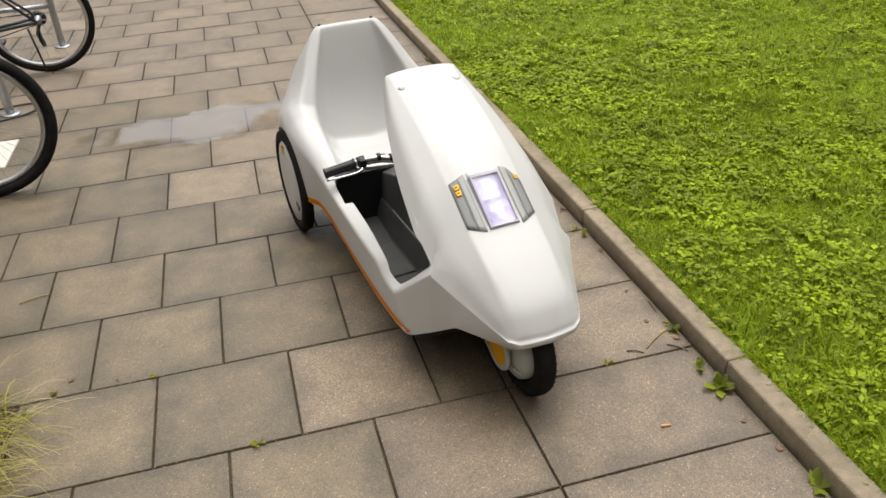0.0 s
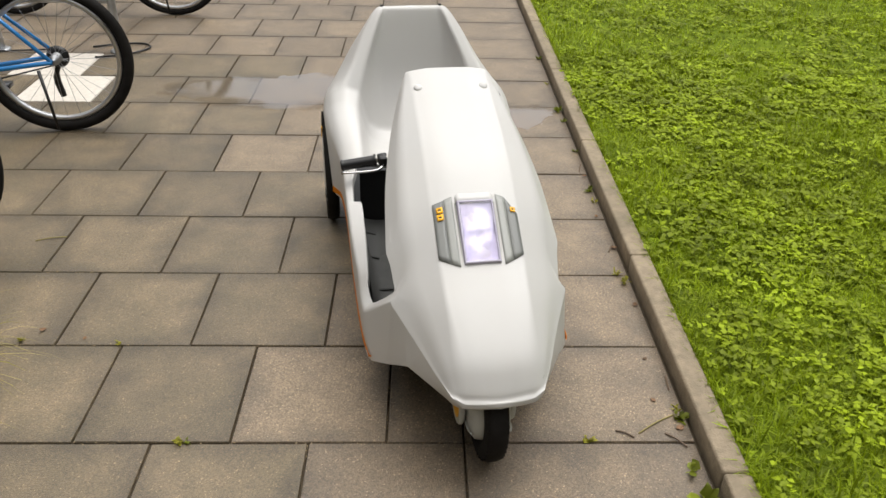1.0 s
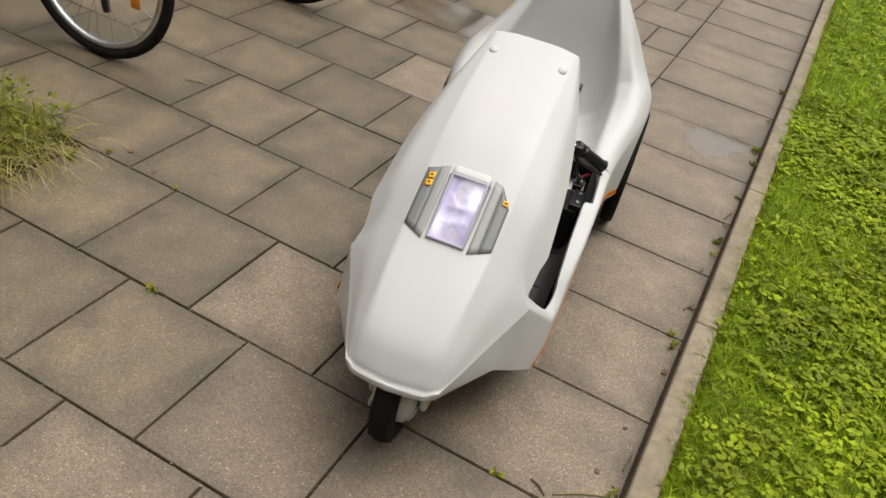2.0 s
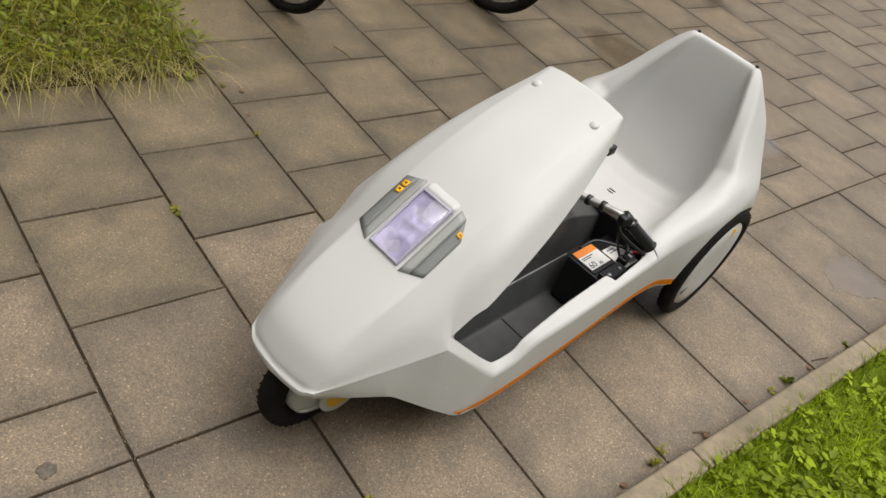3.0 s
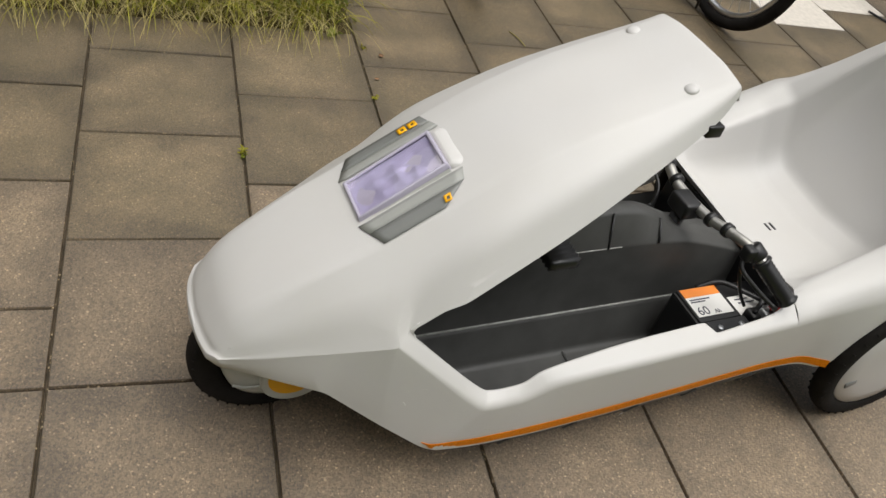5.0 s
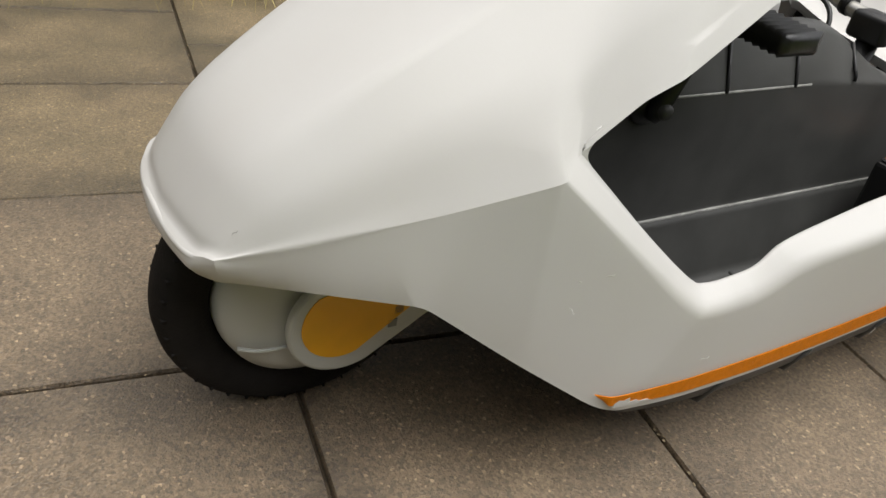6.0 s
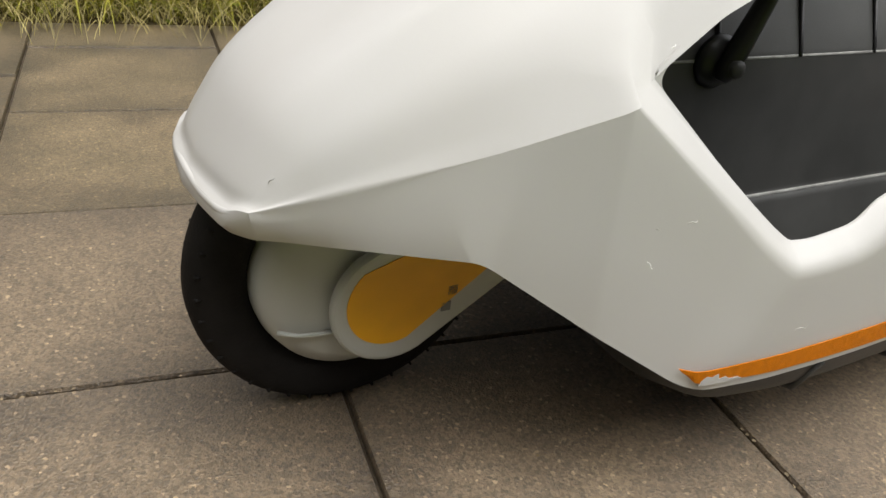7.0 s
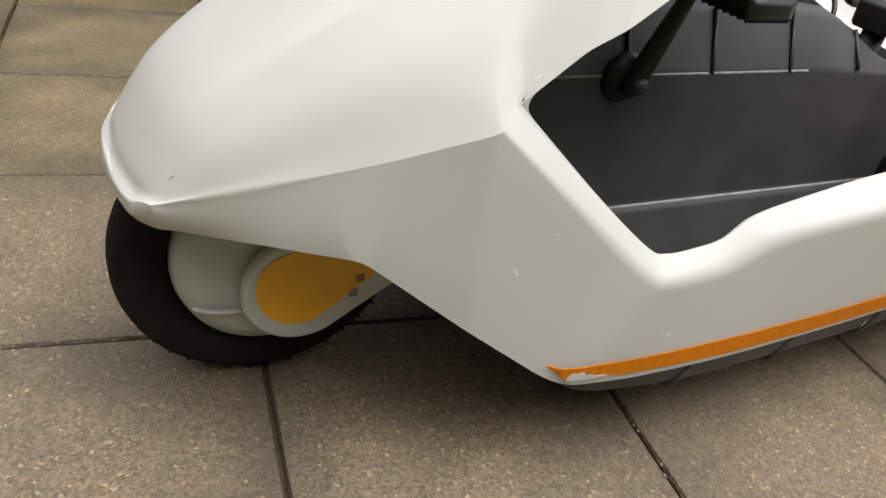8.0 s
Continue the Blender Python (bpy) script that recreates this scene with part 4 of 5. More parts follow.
# ---- bicycles and stands beside the path ----
def bike_wheel(bike, name, x, radius, tyre_w, spokes=28):
    w = new(name)
    w.parent, w.location = bike, (x, 0, radius)
    w.rotation_euler = (0, 0, radians(90))
    bm = bmesh.new()
    turned(bm, ring_profile(0, radius - tyre_w * 0.5, tyre_w, tyre_w, 10), sides=56, closed=True)
    part("tyre", bm, RUBBER, w, "black bicycle tyre")
    bm = bmesh.new()
    r = radius - tyre_w * 0.95
    turned(bm, [(-.0125, r), (.0125, r), (.011, r - .022), (-.011, r - .022)], sides=56, closed=True)
    part("rim", bm, ALLOY, w, "silvery alloy rim")
    bm = bmesh.new()
    turned(bm, [(-.05, .008), (-.03, .010), (-.028, .024), (-.02, .024), (-.016, .014), (.016, .014), (.02, .024), (.028, .024), (.03, .010), (.05, .008)], sides=16)
    hub = part("hub", bm, STEEL, w, "steel hub")
    for k in range(spokes):
        a = 2 * math.pi * k / spokes
        s = 1 if k % 2 else -1
        lean = (0.35 if (k // 2) % 2 else -0.35)
        bm = bmesh.new()
        tube(bm, [(s * .024, .022 * math.cos(a + lean), .022 * math.sin(a + lean)), (0, (r - .016) * math.cos(a), (r - .016) * math.sin(a))], 0.0011, 4, False)
        part("spoke", bm, STEEL, w)
    return w


def bicycle(label, paint, radius, tyre_w, m, guards=False, group="parked bicycles"):
    """A bicycle along x: rear wheel at x 0, front wheel at 1.06; y 0 is its middle plane."""
    bike = thing("bicycle", label, "bicycle", m, group)
    bike_wheel(bike, "rear_wheel", 0, radius, tyre_w)
    bike_wheel(bike, "front_wheel", 1.06, radius, tyre_w)
    bb, seat, head = Vector((.44, 0, radius - .05)), Vector((.30, 0, .80)), Vector((.90, 0, .78))
    axle = Vector((0, 0, radius))
    bm = bmesh.new()
    tube(bm, [bb, seat], .016, 10)
    tube(bm, [bb, head - Vector((-.02, 0, .10))], .019, 10)
    tube(bm, [seat - Vector((-.01, 0, .08)), head], .016, 10)
    tube(bm, [head + Vector((.02, 0, -.13)), head + Vector((-.01, 0, .05))], .020, 10)
    for s in (-1, 1):
        tube(bm, curve([bb + Vector((-.02, s * .025, 0)), Vector((.25, s * .045, radius - .03)), axle + Vector((0, s * .062, 0))], 5), .0105, 8)
        tube(bm, [seat + Vector((.02, s * .02, -.14)), axle + Vector((0, s * .062, 0))], .009, 8)
    part("frame", bm, paint, bike)
    bm = bmesh.new()
    for s in (-1, 1):
        tube(bm, curve([head + Vector((.02, s * .03, -.13)), Vector((.98, s * .055, radius + .12)), Vector((1.06, s * .055, radius))], 5), .012, 8)
    part("fork", bm, paint, bike)
    bm = bmesh.new()
    tube(bm, [seat, seat + Vector((-.04, 0, .14))], .013, 8)
    part("seat_post", bm, STEEL, bike, "steel seat post")
    bm = bmesh.new()
    tube(bm, [(.12, 0, .955), (.18, 0, .965), (.28, 0, .96), (.40, 0, .955)], [.06, .072, .045, .018], 12)
    bmesh.ops.scale(bm, vec=(1, 1, .45), verts=bm.verts, space=Matrix.Translation((0, 0, -.955)))
    part("saddle", bm, BLACK, bike, "black saddle")
    bm = bmesh.new()
    tube(bm, curve([(.84, -.29, 1.0), (.90, -.15, 1.02), (.91, 0, 1.0), (.90, .15, 1.02), (.84, .29, 1.0)], 5), .0115, 8)
    tube(bm, [head + Vector((-.01, 0, .05)), (.91, 0, 1.0)], .014, 8)
    part("handlebar", bm, STEEL, bike, "steel handlebar")
    bm = bmesh.new()
    turned(bm, [(-.003, .028), (-.003, .088), (.003, .088), (.003, .028)], sides=40, closed=True)
    bmesh.ops.transform(bm, matrix=Matrix.Translation(bb + Vector((0, -.045, 0))) @ Matrix.Rotation(radians(90), 4, "Z"), verts=bm.verts)
    part("chainring", bm, BLACK, bike, "dark chainring")
    for s in (-1, 1):
        bm = bmesh.new()
        d = Vector((math.cos(.6), 0, math.sin(.6))) * s
        tube(bm, [bb + Vector((0, s * .06, 0)), bb + Vector((0, s * .075, 0)) + d * .17], .010, 8)
        part("crank_arm", bm, BLACK, bike)
        bm = bmesh.new()
        p = bb + Vector((0, s * .12, 0)) + d * .17
        box(bm, p - Vector((.045, .04, .012)), p + Vector((.045, .04, .012)), .004, 1)
        part("pedal", bm, BLACK, bike, "black pedal")
    bm = bmesh.new()
    for dz in (.034, -.034):
        tube(bm, [(0, -.045, radius + dz), bb + Vector((0, -.045, dz * 2.4))], .0035, 6)
    part("chain", bm, BLACK, bike, "oily chain")
    bm = bmesh.new()
    turned(bm, [(-.012, .0), (-.012, .045), (.0, .05), (.012, .036), (.012, 0)], sides=24)
    bmesh.ops.transform(bm, matrix=Matrix.Translation((0, -.045, radius)) @ Matrix.Rotation(radians(90), 4, "Z"), verts=bm.verts)
    part("sprocket", bm, BLACK, bike, "dark rear sprockets")
    bm = bmesh.new()
    tube(bm, curve([(0.0, -.06, radius - .02), (.03, -.065, radius - .10), (.015, -.06, radius - .19)], 4), [.012] * 4 + [.016] * 4 + [.013], 8)
    part("derailleur", bm, BLACK, bike, "black derailleur")
    if guards:
        bm = bmesh.new()
        arc = [(-.0 + (radius + .022) * math.cos(a), 0, radius + (radius + .022) * math.sin(a)) for a in np.linspace(radians(30), radians(128), 16)]
        skin(bm, [[Vector(p) + Vector((0, o, -abs(o) * .25)) for o in (-.028, -.012, .012, .028)] for p in arc])
        part("mudguard", bm, SILVER, bike, "silvery mudguard")
        bm = bmesh.new()
        box(bm, (-.335, -.045, radius + .27), (-.295, .045, radius + .33), .008, 2)
        part("rear_lamp", bm, REDLENS, bike, "red rear lamp")
        bm = bmesh.new()
        box(bm, (-.20, .006, radius - .10), (-.16, .016, radius - .03), .004, 1)
        part("spoke_reflector", bm, AMBER, bike, "amber spoke reflector")
    else:
        bm = bmesh.new()
        tube(bm, [(.06, .075, radius - .03), (.02, .10, .04)], [.008, .006], 8)
        part("side_stand", bm, BLACK, bike, "thin side stand")
    return bike


def heading(x, y, turn, lean=0.0):
    return Matrix.Translation((x, y, 0)) @ Matrix.Rotation(radians(180 + turn), 4, "Z") @ Matrix.Rotation(radians(lean), 4, "X")


bicycle("blue mountain bicycle parked on the slabs beside a stand", BLUE, 0.335, 0.052, heading(-1.36, 2.03, 8, 3))
bicycle("silver city bicycle with mudguards and a red lamp", SILVER, 0.345, 0.042, heading(-1.46, 0.92, 5, 2), True)
bicycle("dark city bicycle parked farther along the slabs", DARKPAINT, 0.345, 0.040, heading(-1.40, 4.08, 2, -2))


def bike_stand(x, y):
    st = thing("bike_stand", "galvanised steel hoop stand bolted to the slabs", "bike stand", pose(x, y, 0), "bike stands")
    bm = bmesh.new()
    tube(bm, curve([(0, 0, 0), (0, 0, .4), (0, 0, .70), (-.06, 0, .80), (-.35, 0, .82), (-.64, 0, .80), (-.70, 0, .70), (-.70, 0, .4), (-.70, 0, 0)], 5), .024, 12)
    part("hoop", bm, STEEL, st)
    bm = bmesh.new()
    tube(bm, [(-.002, 0, .30), (-.698, 0, .30)], .018, 12)
    part("cross_bar", bm, STEEL, st, "lower steel cross bar")
    for dx in (0, -.70):
        bm = bmesh.new()
        turned(bm, [(0, 0), (.0, .055), (.008, .055), (.012, .03), (.012, 0)], sides=20)
        bmesh.ops.transform(bm, matrix=Matrix.Translation((dx, 0, 0.0005)) @ Matrix.Rotation(radians(-90), 4, "Y"), verts=bm.verts)
        part("foot", bm, STEEL, st, "round steel foot plate")
    return st


for x, y in ((-1.52, 3.24), (-1.42, 4.72)):
    bike_stand(x, y)
cable = thing("cable_lock", "thin black cable lock lying round the stand's foot", "cable lock")
bm = bmesh.new()
tube(bm, curve([(-1.62, 3.10, .008), (-1.52, 3.14, .008), (-1.42, 3.2, .008), (-1.36, 3.30, .008), (-1.42, 3.38, .008), (-1.55, 3.36, .01), (-1.7, 3.3, .008)], 6), .006, 6)
part("cable", bm, BLACK, cable)

# ---- small things on the slabs ----
def tuft(x, y, size, count, seed, broad=0, label="small green weed growing in a slab joint"):
    rnd = random.Random(seed)
    t = thing("weed", label, "weed", pose(x, y, 0), "weeds in the joints")
    bm = bmesh.new()
    for k in range(count):
        a, ln, up = rnd.uniform(0, 6.283), size * rnd.uniform(.5, 1.1), rnd.uniform(.2, 1.1)
        d, s = Vector((math.cos(a) * math.cos(up), math.sin(a) * math.cos(up), math.sin(up))), Vector((-math.sin(a), math.cos(a), 0))
        ln *= .72
        w = ln * (.26 if broad else .09)
        p = [Vector((0, 0, 0)), d * ln * .45 + s * w, d * ln * .45 - s * w, d * ln * .8 + s * w * .7, d * ln * .8 - s * w * .7, Vector((d.x, d.y, d.z * .8)) * ln * 1.05]
        v = [bm.verts.new(q + Vector((rnd.uniform(-.006, .006), rnd.uniform(-.006, .006), 0))) for q in p]
        for f in ((0, 2, 1), (1, 2, 4), (1, 4, 3), (3, 4, 5)):
            bm.faces.new([v[i] for i in f])
    tagged(part("leaves", bm, BED_LEAF if broad else WEED, t), kind="stuff")
    return t


WEEDS = [(.97, -.20, .07, 11, 1), (.965, -.10, .05, 7, 1), (.99, -.60, .075, 7, 1), (.98, .75, .045, 14, 0), (.72, 0, .032, 14, 0), (.985, .09, .04, 10, 1), (-.61, .405, .028, 12, 0), (-.33, 0, .03, 14, 0), (.99, .12, .035, 8, 0), (.985, 1.44, .045, 10, 1), (.99, 1.84, .04, 8, 1), (.985, 2.34, .055, 12, 1), (.985, 2.20, .04, 9, 1), (.96, .80, .05, 10, 0), (.985, 1.34, .035, 8, 0), (-.31, 0.0, .02, 6, 1), (.985, 2.75, .04, 8, 0), (.985, 3.2, .045, 8, 1), (-.98, .33, .05, 10, 1), (-.90, .42, .03, 8, 0)]
for i, (x, y, size, count, broad) in enumerate(WEEDS):
    tuft(x, y, size, count, i, broad)
butt = thing("cigarette_butt", "short orange-brown cigarette butt on a slab", "cigarette butt", pose(.75, -.29, .0045, 0, 90, -8))
bm = bmesh.new()
bmesh.ops.create_cone(bm, cap_ends=True, segments=10, radius1=.004, radius2=.0038, depth=.026)
part("filter", bm, BUTT, butt)
twigs = [((.80, .04), (.845, .015)), ((.86, .03), (.97, .10)), ((.985, .2), (.99, .26)), ((.93, .03), (.975, -.02)), ((.965, .95), (.99, 1.0)), ((-1.1, 1.0), (-1.0, 1.03)), ((.97, 1.62), (.99, 1.7))]
for (x0, y0), (x1, y1) in twigs:
    tw = thing("twig", "short dry brown twig lying on the slabs", "twig", pose(x0, y0, 0), "twigs")
    bm = bmesh.new()
    tube(bm, curve([(0, 0, .004), ((x1 - x0) * .5, (y1 - y0) * .5 + .004, .006), (x1 - x0, y1 - y0, .004)], 4), .0022, 6)
    part("stick", bm, STRAW if x1 - x0 > .1 else TWIG, tw)

DRY_LEAF = mat("dry_brown_leaf", (0.16, 0.085, 0.04), 0.7, objrand=0.4, vary=0.2, vary_scale=80)
for x, y, size, turn in ((.975, .05, .022, 20), (.93, .16, .016, 130), (.985, .62, .02, 70), (.95, .34, .014, 200), (.99, .98, .022, 10), (.97, 1.22, .018, 95), (.985, 1.58, .02, 160), (.955, -.34, .015, 40), (.98, -.46, .02, 300), (-.86, .47, .02, 15), (-.72, .43, .014, 80)):
    leaf = thing("dry_leaf", "small curled brown leaf lying on the slabs", "leaf", pose(x, y, .002, 0, 0, turn), "dry leaves")
    bm = bmesh.new()
    rows = []
    for k in range(6):
        t = k / 5
        w = size * 0.42 * math.sin(math.pi * min(.98, .06 + .92 * t)) ** 0.8
        rows.append([Vector((size * (t - .5), o * w, .3 * size * (abs(o) * .6 + (t - .5) ** 2))) for o in (-1, -.5, 0, .5, 1)])
    skin(bm, rows)
    ob = part("blade", bm, DRY_LEAF, leaf)
    modifier(ob, "SOLIDIFY", thickness=0.0006)


def puddle(name_label, cx, cy, rx, ry, seed):
    rnd = random.Random(seed)
    ph = [rnd.uniform(0, 6.283) for _ in range(4)]
    bm = bmesh.new()
    ring = []
    for k in range(120):
        a = 2 * math.pi * k / 120
        r = 1 + .18 * math.sin(2 * a + ph[0]) + .12 * math.sin(3 * a + ph[1]) + .06 * math.sin(7 * a + ph[2]) + .05 * math.sin(11 * a + ph[3]) + .04 * math.sin(19 * a + ph[0]) + .03 * math.sin(31 * a + ph[1])
        ring.append(bm.verts.new((cx + rx * r * math.cos(a), cy + ry * r * math.sin(a), .0032)))
    bm.faces.new(ring)
    ob = part("puddle", bm, WATER, smooth=False)
    ob.visible_shadow = False
    return tagged(ob, name_label, "puddle", "puddles", "structure")


# a dark spot soaked into a slab
bm = bmesh.new()
rnd = random.Random(8)
bm.faces.new([bm.verts.new((.352 + .020 * rnd.uniform(.75, 1.2) * math.cos(a), -.56 + .020 * rnd.uniform(.75, 1.2) * math.sin(a), .0034)) for a in [2 * math.pi * k / 22 for k in range(22)]])
tagged(part("oil_spot", bm, mat("dark_oil_spot", (0.105, 0.082, 0.060), 0.6, bump=0.5, bump_scale=380, vary=0.4, vary_scale=120), smooth=False), "small dark oil spot soaked into a slab", "stain", kind="structure")
for label, cx, cy, rx, ry, seed in (("shallow puddle on the slabs reflecting the sky", -.44, 2.60, .52, .30, 1), ("shallow puddle on the slabs reflecting the sky", .80, 2.27, .15, .14, 2)):
    puddle(label, cx, cy, rx, ry, seed)

# ---- unseen dark walls round about, added to block low sky light ----
SKY_BLOCK = mat("dark_sky_block", (0.09, 0.082, 0.07), 0.85, bump=0.3, bump_scale=80, vary=0.08, vary_scale=2)
for name, lo, hi in (("wall_west", (-8.6, -9.6, -0.02), (-8.2, 20.4, 6.5)), ("wall_east", (11.0, -9.6, -0.02), (11.4, 20.4, 11.0)), ("wall_south", (-8.2, -9.6, -0.02), (11.0, -9.2, 9.0)), ("wall_north", (-8.2, 20.0, -0.02), (11.0, 20.4, 4.6))):
    bm = bmesh.new()
    box(bm, lo, hi)
    tagged(part(name, bm, SKY_BLOCK, smooth=False), "unseen dark wall added to hold back low sky light", "wall", kind="structure")

# ---- paving slabs, kerb, lawn ----
pavement = thing("pavement", "brown-grey concrete paving slabs laid in half bond with mossy joints", "pavement", kind="structure")


def slab_mesh(w, d, seed):
    rnd = random.Random(seed)
    bm = bmesh.new()
    g = 0.0027
    lo = [(g, g), (w - g, g), (w - g, d - g), (g, d - g)]
    b = 0.0018
    hi = [(g + b, g + b), (w - g - b, g + b), (w - g - b, d - g - b), (g + b, d - g - b)]
    z = [rnd.uniform(-0.001, 0.001) for _ in range(4)]
    rings = [[bm.verts.new((x, y, -0.04)) for x, y in lo], [bm.verts.new((x, y, -0.004 + q)) for (x, y), q in zip(lo, z)], [bm.verts.new((x, y, q)) for (x, y), q in zip(hi, z)]]
    for a, c in zip(rings, rings[1:]):
        for i in range(4):
            bm.faces.new((a[i], a[(i + 1) % 4], c[(i + 1) % 4], c[i]))
    bm.faces.new(rings[-1])
    me = bpy.data.meshes.new("slab")
    bm.to_mesh(me)
    bm.free()
    me.materials.append(SLAB)
    return me


slab_kinds = {}
for r in range(-4, 18):
    y = r * TILE
    cuts = [(-4.0 if r % 2 else -3.8) + TILE * k for k in range(14)]
    cuts = [c for c in cuts if c < 0.41] + ([] if r % 2 else [TILE]) + [KERB_X - 0.006]
    for x0, x1 in zip(cuts, cuts[1:]):
        if y < 0.39:
            x0 = max(x0, -1.0)
        if x1 - x0 < 0.05:
            continue
        w = round(x1 - x0, 3)
        key = (w, random.randrange(4))
        if key not in slab_kinds:
            slab_kinds[key] = slab_mesh(w, TILE, key[1])
        pale = (r == 6 and abs(x0 + 1.8) < 0.05) or (r == 7 and abs(x0 + 2.0) < 0.05)
        if pale:
            key = (w, "pale")
            if key not in slab_kinds:
                slab_kinds[key] = slab_mesh(w, TILE, 9)
                slab_kinds[key].materials[0] = PALE_SLAB
        elif (x0 < -0.15 and 0.3 < y < 1.3) or (x0 < -0.35 and y < 0.3) or (x0 < -0.75 and y < 2.9):
            key = (w, "mossy")
            if key not in slab_kinds:
                slab_kinds[key] = slab_mesh(w, TILE, 7)
                slab_kinds[key].materials[0] = MOSSY_SLAB
        s = new("slab", slab_kinds[key])
        s.parent, s.location = pavement, (x0, y, random.uniform(-0.0015, 0.0015))

# the pavement's farther slabs, in one piece
verts, faces = [], []
for r in range(-20, 48):
    y = r * TILE
    cuts = [(-8.0 if r % 2 else -7.8) + TILE * k for k in range(22)] + [KERB_X - 0.006]
    cuts = [c for c in cuts if c < 0.61 or c > 1] if r % 2 == 0 else [c for c in cuts if c < 0.41 or c > 1]
    for x0, x1 in zip(cuts, cuts[1:]):
        near = -4 <= r < 18 and x0 > (-4.05 if r % 2 else -3.85)
        if y < 0.39:
            x0 = max(x0, -1.0)
        if near or x1 - x0 < 0.05:
            continue
        k, g = len(verts), 0.003
        verts += [(x0 + g, y + g, -0.03), (x1 - g, y + g, -0.03), (x1 - g, y + TILE - g, -0.03), (x0 + g, y + TILE - g, -0.03)]
        verts += [(x0 + g, y + g, 0), (x1 - g, y + g, 0), (x1 - g, y + TILE - g, 0), (x0 + g, y + TILE - g, 0)]
        faces += [(k + 4, k + 5, k + 6, k + 7)] + [(k + i, k + (i + 1) % 4, k + 4 + (i + 1) % 4, k + 4 + i) for i in range(4)]
me = bpy.data.meshes.new("far_slabs")
me.from_pydata(verts, [], faces)
me.materials.append(FAR_SLAB)
field = new("far_slabs", me)
field.parent = pavement
tagged(field, kind="stuff")

bm = bmesh.new()
box(bm, (KERB_X + KERB_W, -9.19, -0.010), (10.99, 19.99, 0.035))
tagged(part("lawn_ground", bm, SOIL, smooth=False), "dark soil under the lawn beside the kerb", "ground", kind="structure")
kerb = thing("kerb", "weathered concrete edging kerb between pavement and lawn", "kerb", kind="structure")
y = -8.16
while y < 19:
    bm = bmesh.new()
    box(bm, (KERB_X, y + 0.002, -0.02), (KERB_X + KERB_W, y + 0.998, KERB_H), 0.008, 2)
    part("kerb_stone", bm, KERB, kerb)
    y += 1.0


# ---- lawn and weeds ----
def leaves_mesh(name, base, heading, lean, length, width, material, bend=0.5, broad=False, steps=2):
    """Many small leaves in one mesh: each a bent strip of two quads and a tip, or a broad leaf."""
    k = len(base)
    side = np.stack([-np.sin(heading), np.cos(heading), np.zeros(k)], 1)
    out = np.stack([np.cos(heading), np.sin(heading), np.zeros(k)], 1)
    up = np.array([0, 0, 1.0])

    def at(t):
        a = lean * (1 - bend) + lean * 2 * bend * t
        return base + (length * t)[:, None] * (np.sin(a)[:, None] * out + np.cos(a)[:, None] * up)

    one = np.ones(k)
    w = width[:, None] * side
    if broad:
        v = np.stack([at(0.25 * one), at(0.6 * one) + w, at(0.6 * one) - w, at(one)], 1)
        faces = np.array([[0, 1, 3], [0, 3, 2]])
    else:
        pts = []
        for i in range(steps):
            t = i / steps
            pts += [at(t * one) + w * (0.7 + 0.3 * t) * (1 - 0.4 * t), at(t * one) - w * (0.7 + 0.3 * t) * (1 - 0.4 * t)]
        v = np.stack(pts + [at(one)], 1)
        faces = []
        for i in range(steps - 1):
            faces += [[2 * i, 2 * i + 1, 2 * i + 3], [2 * i, 2 * i + 3, 2 * i + 2]]
        faces = np.array(faces + [[2 * steps - 2, 2 * steps - 1, 2 * steps]])
    m = v.shape[1]
    idx = (faces[None] + (np.arange(k) * m)[:, None, None]).reshape(-1, 3)
    me = bpy.data.meshes.new(name)
    me.vertices.add(k * m)
    me.vertices.foreach_set("co", v.reshape(-1))
    me.loops.add(idx.size)
    me.loops.foreach_set("vertex_index", idx.reshape(-1).astype(np.int32))
    me.polygons.add(len(idx))
    me.polygons.foreach_set("loop_start", np.arange(0, idx.size, 3, dtype=np.int32))
    me.update()
    me.validate()
    me.materials.append(material)
    return new(name, me)


rng = np.random.default_rng(4)


def scatter(count, x0, x1, y0, y1, z=0.034):
    return np.stack([rng.uniform(x0, x1, count), rng.uniform(y0, y1, count), np.full(count, z)], 1)


LX = KERB_X + KERB_W
blades = np.concatenate([scatter(70000, LX, 2.7, -1.2, 3.2), scatter(75000, LX, 5.0, -1.2, 9.0)])
far = np.concatenate([np.ones(70000), np.full(75000, 1.3)])
n = len(blades)
patchy = 0.75 + 0.35 * np.sin(blades[:, 0] * 2.1 + 1.3 * np.sin(blades[:, 1] * 1.7)) * np.cos(blades[:, 1] * 1.9)
tagged(leaves_mesh("lawn_grass", blades, rng.uniform(0, 6.283, n), rng.uniform(0.2, 1.35, n), rng.uniform(0.03, 0.075, n) * far * patchy, rng.uniform(0.0012, 0.0028, n) * far ** 2.4, GRASS), "short green lawn grass behind the kerb", "grass", kind="stuff")
# clover and dandelion: small rosettes in drifts, sparser along the kerb
heart = np.concatenate([scatter(9000, LX, 2.7, -1.2, 3.2), scatter(15000, LX, 5.0, -1.2, 9.0)])
drift = np.sin(heart[:, 0] * 5.0 + np.sin(heart[:, 1] * 3.1)) + np.cos(heart[:, 1] * 4.3 + heart[:, 0]) + 0.8 * np.sin(heart[:, 0] * 13 + 2 * np.cos(heart[:, 1] * 9))
heart = heart[0.45 * drift + rng.normal(0, 0.9, len(heart)) + np.clip((heart[:, 0] - LX) * 3, 0, 0.8) > 0.75]
n = len(heart)
heart[:, 2] += rng.uniform(0.006, 0.036, n)
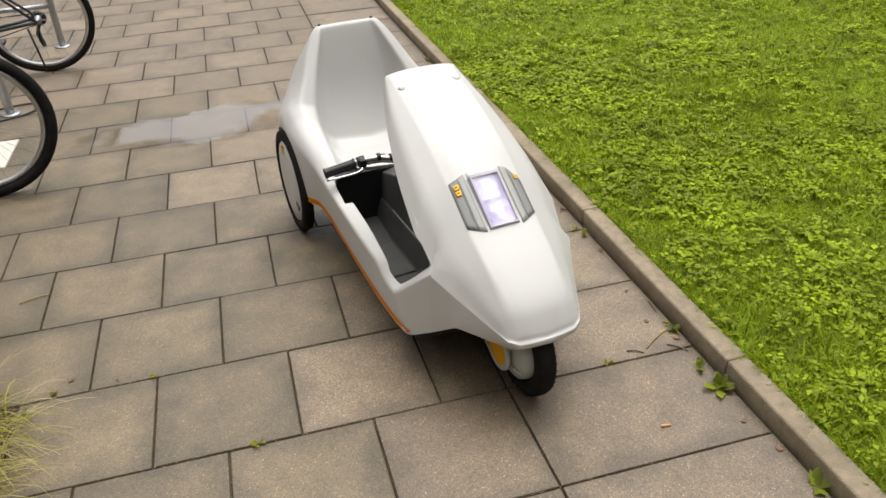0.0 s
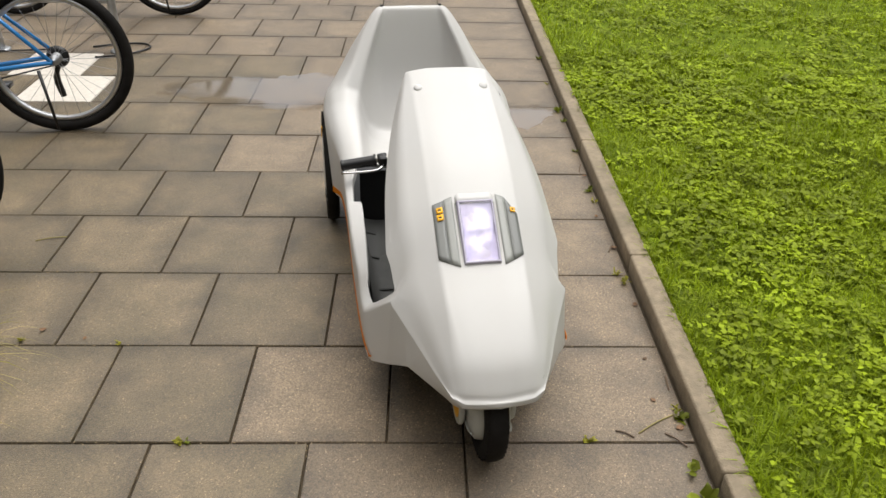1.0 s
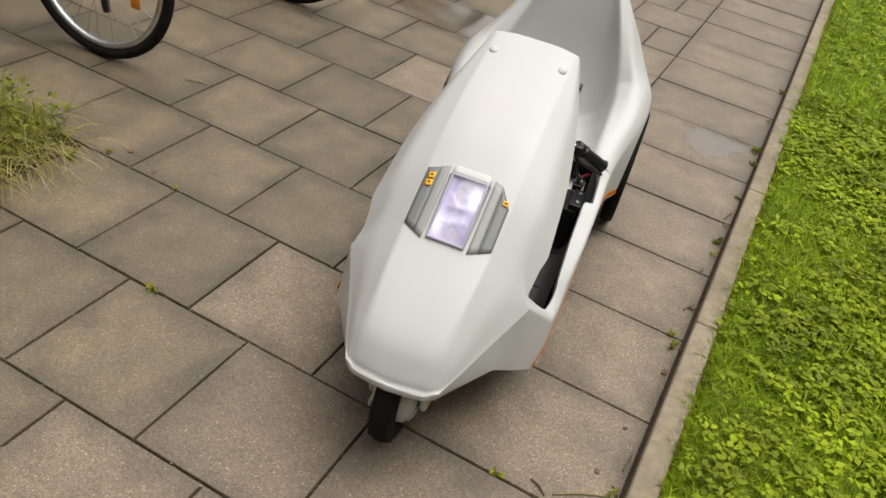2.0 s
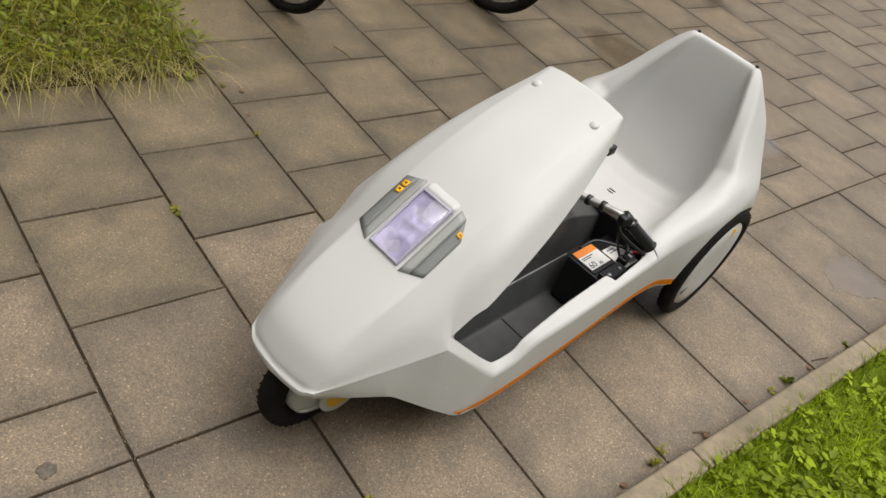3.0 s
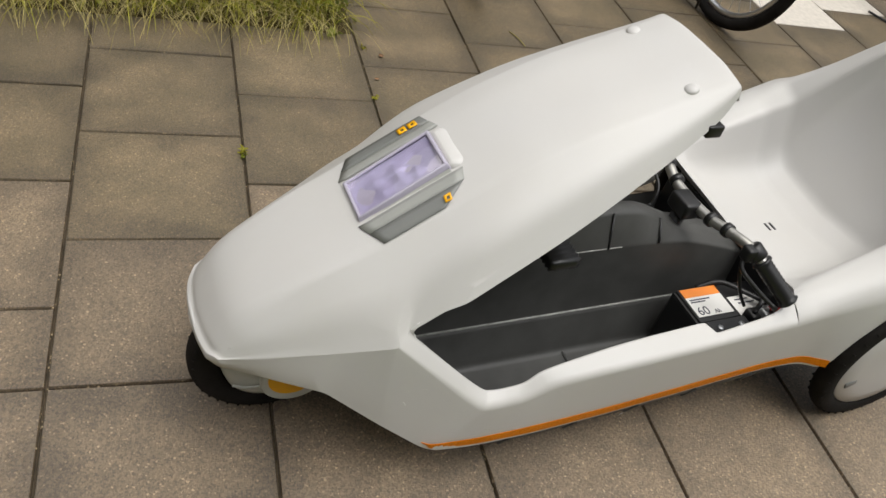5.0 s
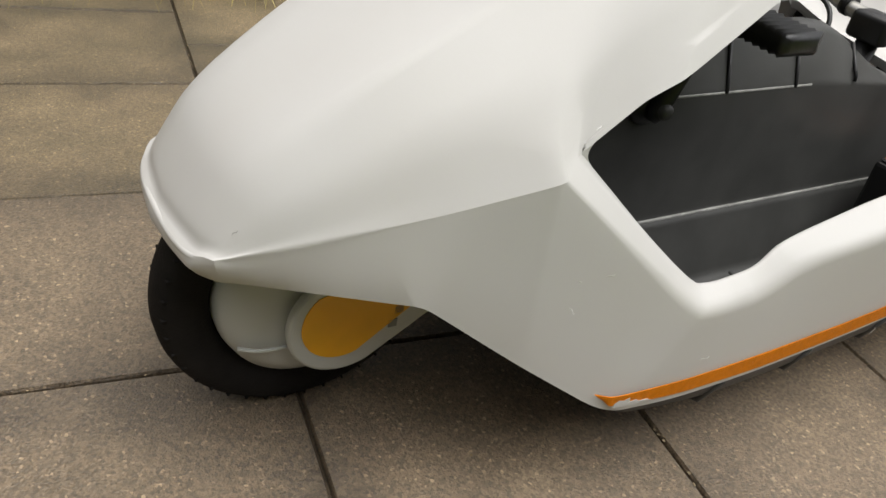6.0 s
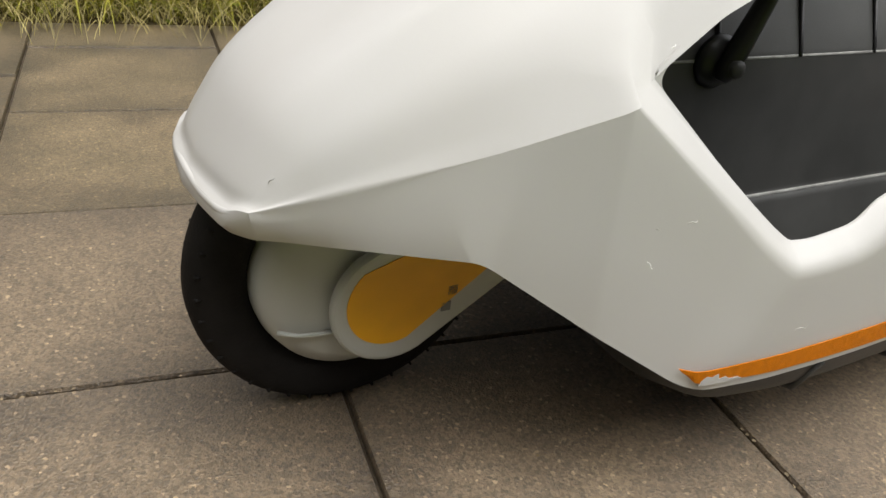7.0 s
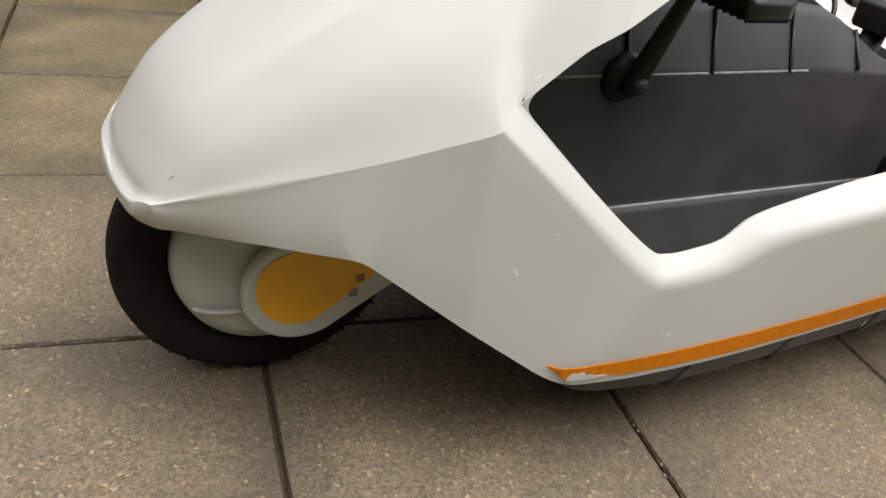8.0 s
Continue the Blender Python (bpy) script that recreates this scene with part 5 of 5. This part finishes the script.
leaf = 6
grow = np.repeat(rng.uniform(0.55, 1.25, n) * (1 + 0.14 * np.clip(heart[:, 1], 0, 5)), leaf)
angle = np.repeat(rng.uniform(0, 6.283, n), leaf) + np.tile(np.arange(leaf) * 1.047, n) + rng.normal(0, 0.25, n * leaf)
cl = np.repeat(heart, leaf, 0)
cl[:, :2] += rng.normal(0, 0.004, (n * leaf, 2))
n = len(cl)
tagged(leaves_mesh("lawn_clover", cl, angle, rng.uniform(0.75, 1.55, n), rng.uniform(0.016, 0.034, n) * grow, rng.uniform(0.005, 0.0105, n) * grow, CLOVER, 0.3, True), "broad clover and dandelion leaves among the grass", "clover", kind="stuff")
# fringe that leans over the kerb
fr = scatter(5200, LX - 0.004, LX + 0.03, -1.2, 7.0)
n = len(fr)
tagged(leaves_mesh("lawn_fringe", fr, np.pi + rng.normal(0, 0.7, n), rng.uniform(0.2, 1.2, n), rng.uniform(0.03, 0.075, n), rng.uniform(0.0012, 0.003, n), GRASS), "grass fringe leaning over the kerb", "grass", kind="stuff")
# overgrown bed at the end of the slabs
bm = bmesh.new()
box(bm, (-8.19, -9.19, -0.0105), (-1.005, 0.395, -0.004))
tagged(part("bed_soil", bm, BED_SOIL, smooth=False), "dark soil of the overgrown bed", "soil", kind="structure")
b1 = scatter(9000, -2.6, -1.02, -1.6, 0.38, -0.004)
n = len(b1)
tagged(leaves_mesh("bed_grass", b1, rng.normal(0, 1.3, n), rng.uniform(0.1, 1.0, n), rng.uniform(0.08, 0.27, n), rng.uniform(0.0014, 0.0032, n), WEED, 0.8, False, 5), "long unmown grass hanging over the slabs", "grass", kind="stuff")
b2 = scatter(2900, -1.5, -0.99, -1.6, 0.38, 0.0)
n = len(b2)
tagged(leaves_mesh("bed_straw", b2, rng.normal(0, 0.9, n), rng.uniform(0.6, 1.5, n), rng.uniform(0.08, 0.30, n), rng.uniform(0.0007, 0.0015, n), STRAW, 0.55, False, 6), "dry straw-coloured grass at the slab edge", "grass", kind="stuff")
b3 = scatter(5200, -2.2, -1.02, -0.7, 0.40, 0.0)
n = len(b3)
b3[:, 2] = rng.uniform(0.0, 0.14, n)
tagged(leaves_mesh("bed_weeds", b3, rng.uniform(0, 6.283, n), rng.uniform(0.5, 1.6, n), rng.uniform(0.02, 0.05, n), rng.uniform(0.005, 0.012, n), BED_LEAF, 0.3, True), "small-leaved weeds at the slab edge", "weeds", kind="stuff")

# sand and moss crumbs in the joints
k = 2600
row = rng.integers(-2, 9, k)
along_row = rng.random(k) < 0.62
cx, cy = rng.uniform(-1.0, 1.0, k), row * TILE + rng.normal(0, 0.003, k)
col = rng.integers(-3, 2, k)
cx = np.where(along_row, cx, col * TILE + np.where(row % 2 == 0, 0.2 - 0.2, 0.0) + np.where(row % 2 == 0, -0.2 + 0.4, 0.0) + rng.normal(0, 0.003, k))
cy = np.where(along_row, cy, row * TILE + rng.uniform(0, TILE, k))
crumbs = np.stack([cx, cy, rng.uniform(-0.003, 0.001, k)], 1)
clump = np.sin(cx * 9 + cy * 5) + np.cos(cy * 11 - cx * 4) + rng.normal(0, 0.6, k) > 0.2
crumbs = crumbs[clump]
n = len(crumbs)
tagged(leaves_mesh("joint_sand", crumbs, rng.uniform(0, 6.283, n), rng.uniform(1.2, 1.5, n), rng.uniform(0.003, 0.009, n), rng.uniform(0.0012, 0.003, n), SAND, 0.1, True), "pale sand and dry crumbs in the slab joints", "sand", kind="stuff")
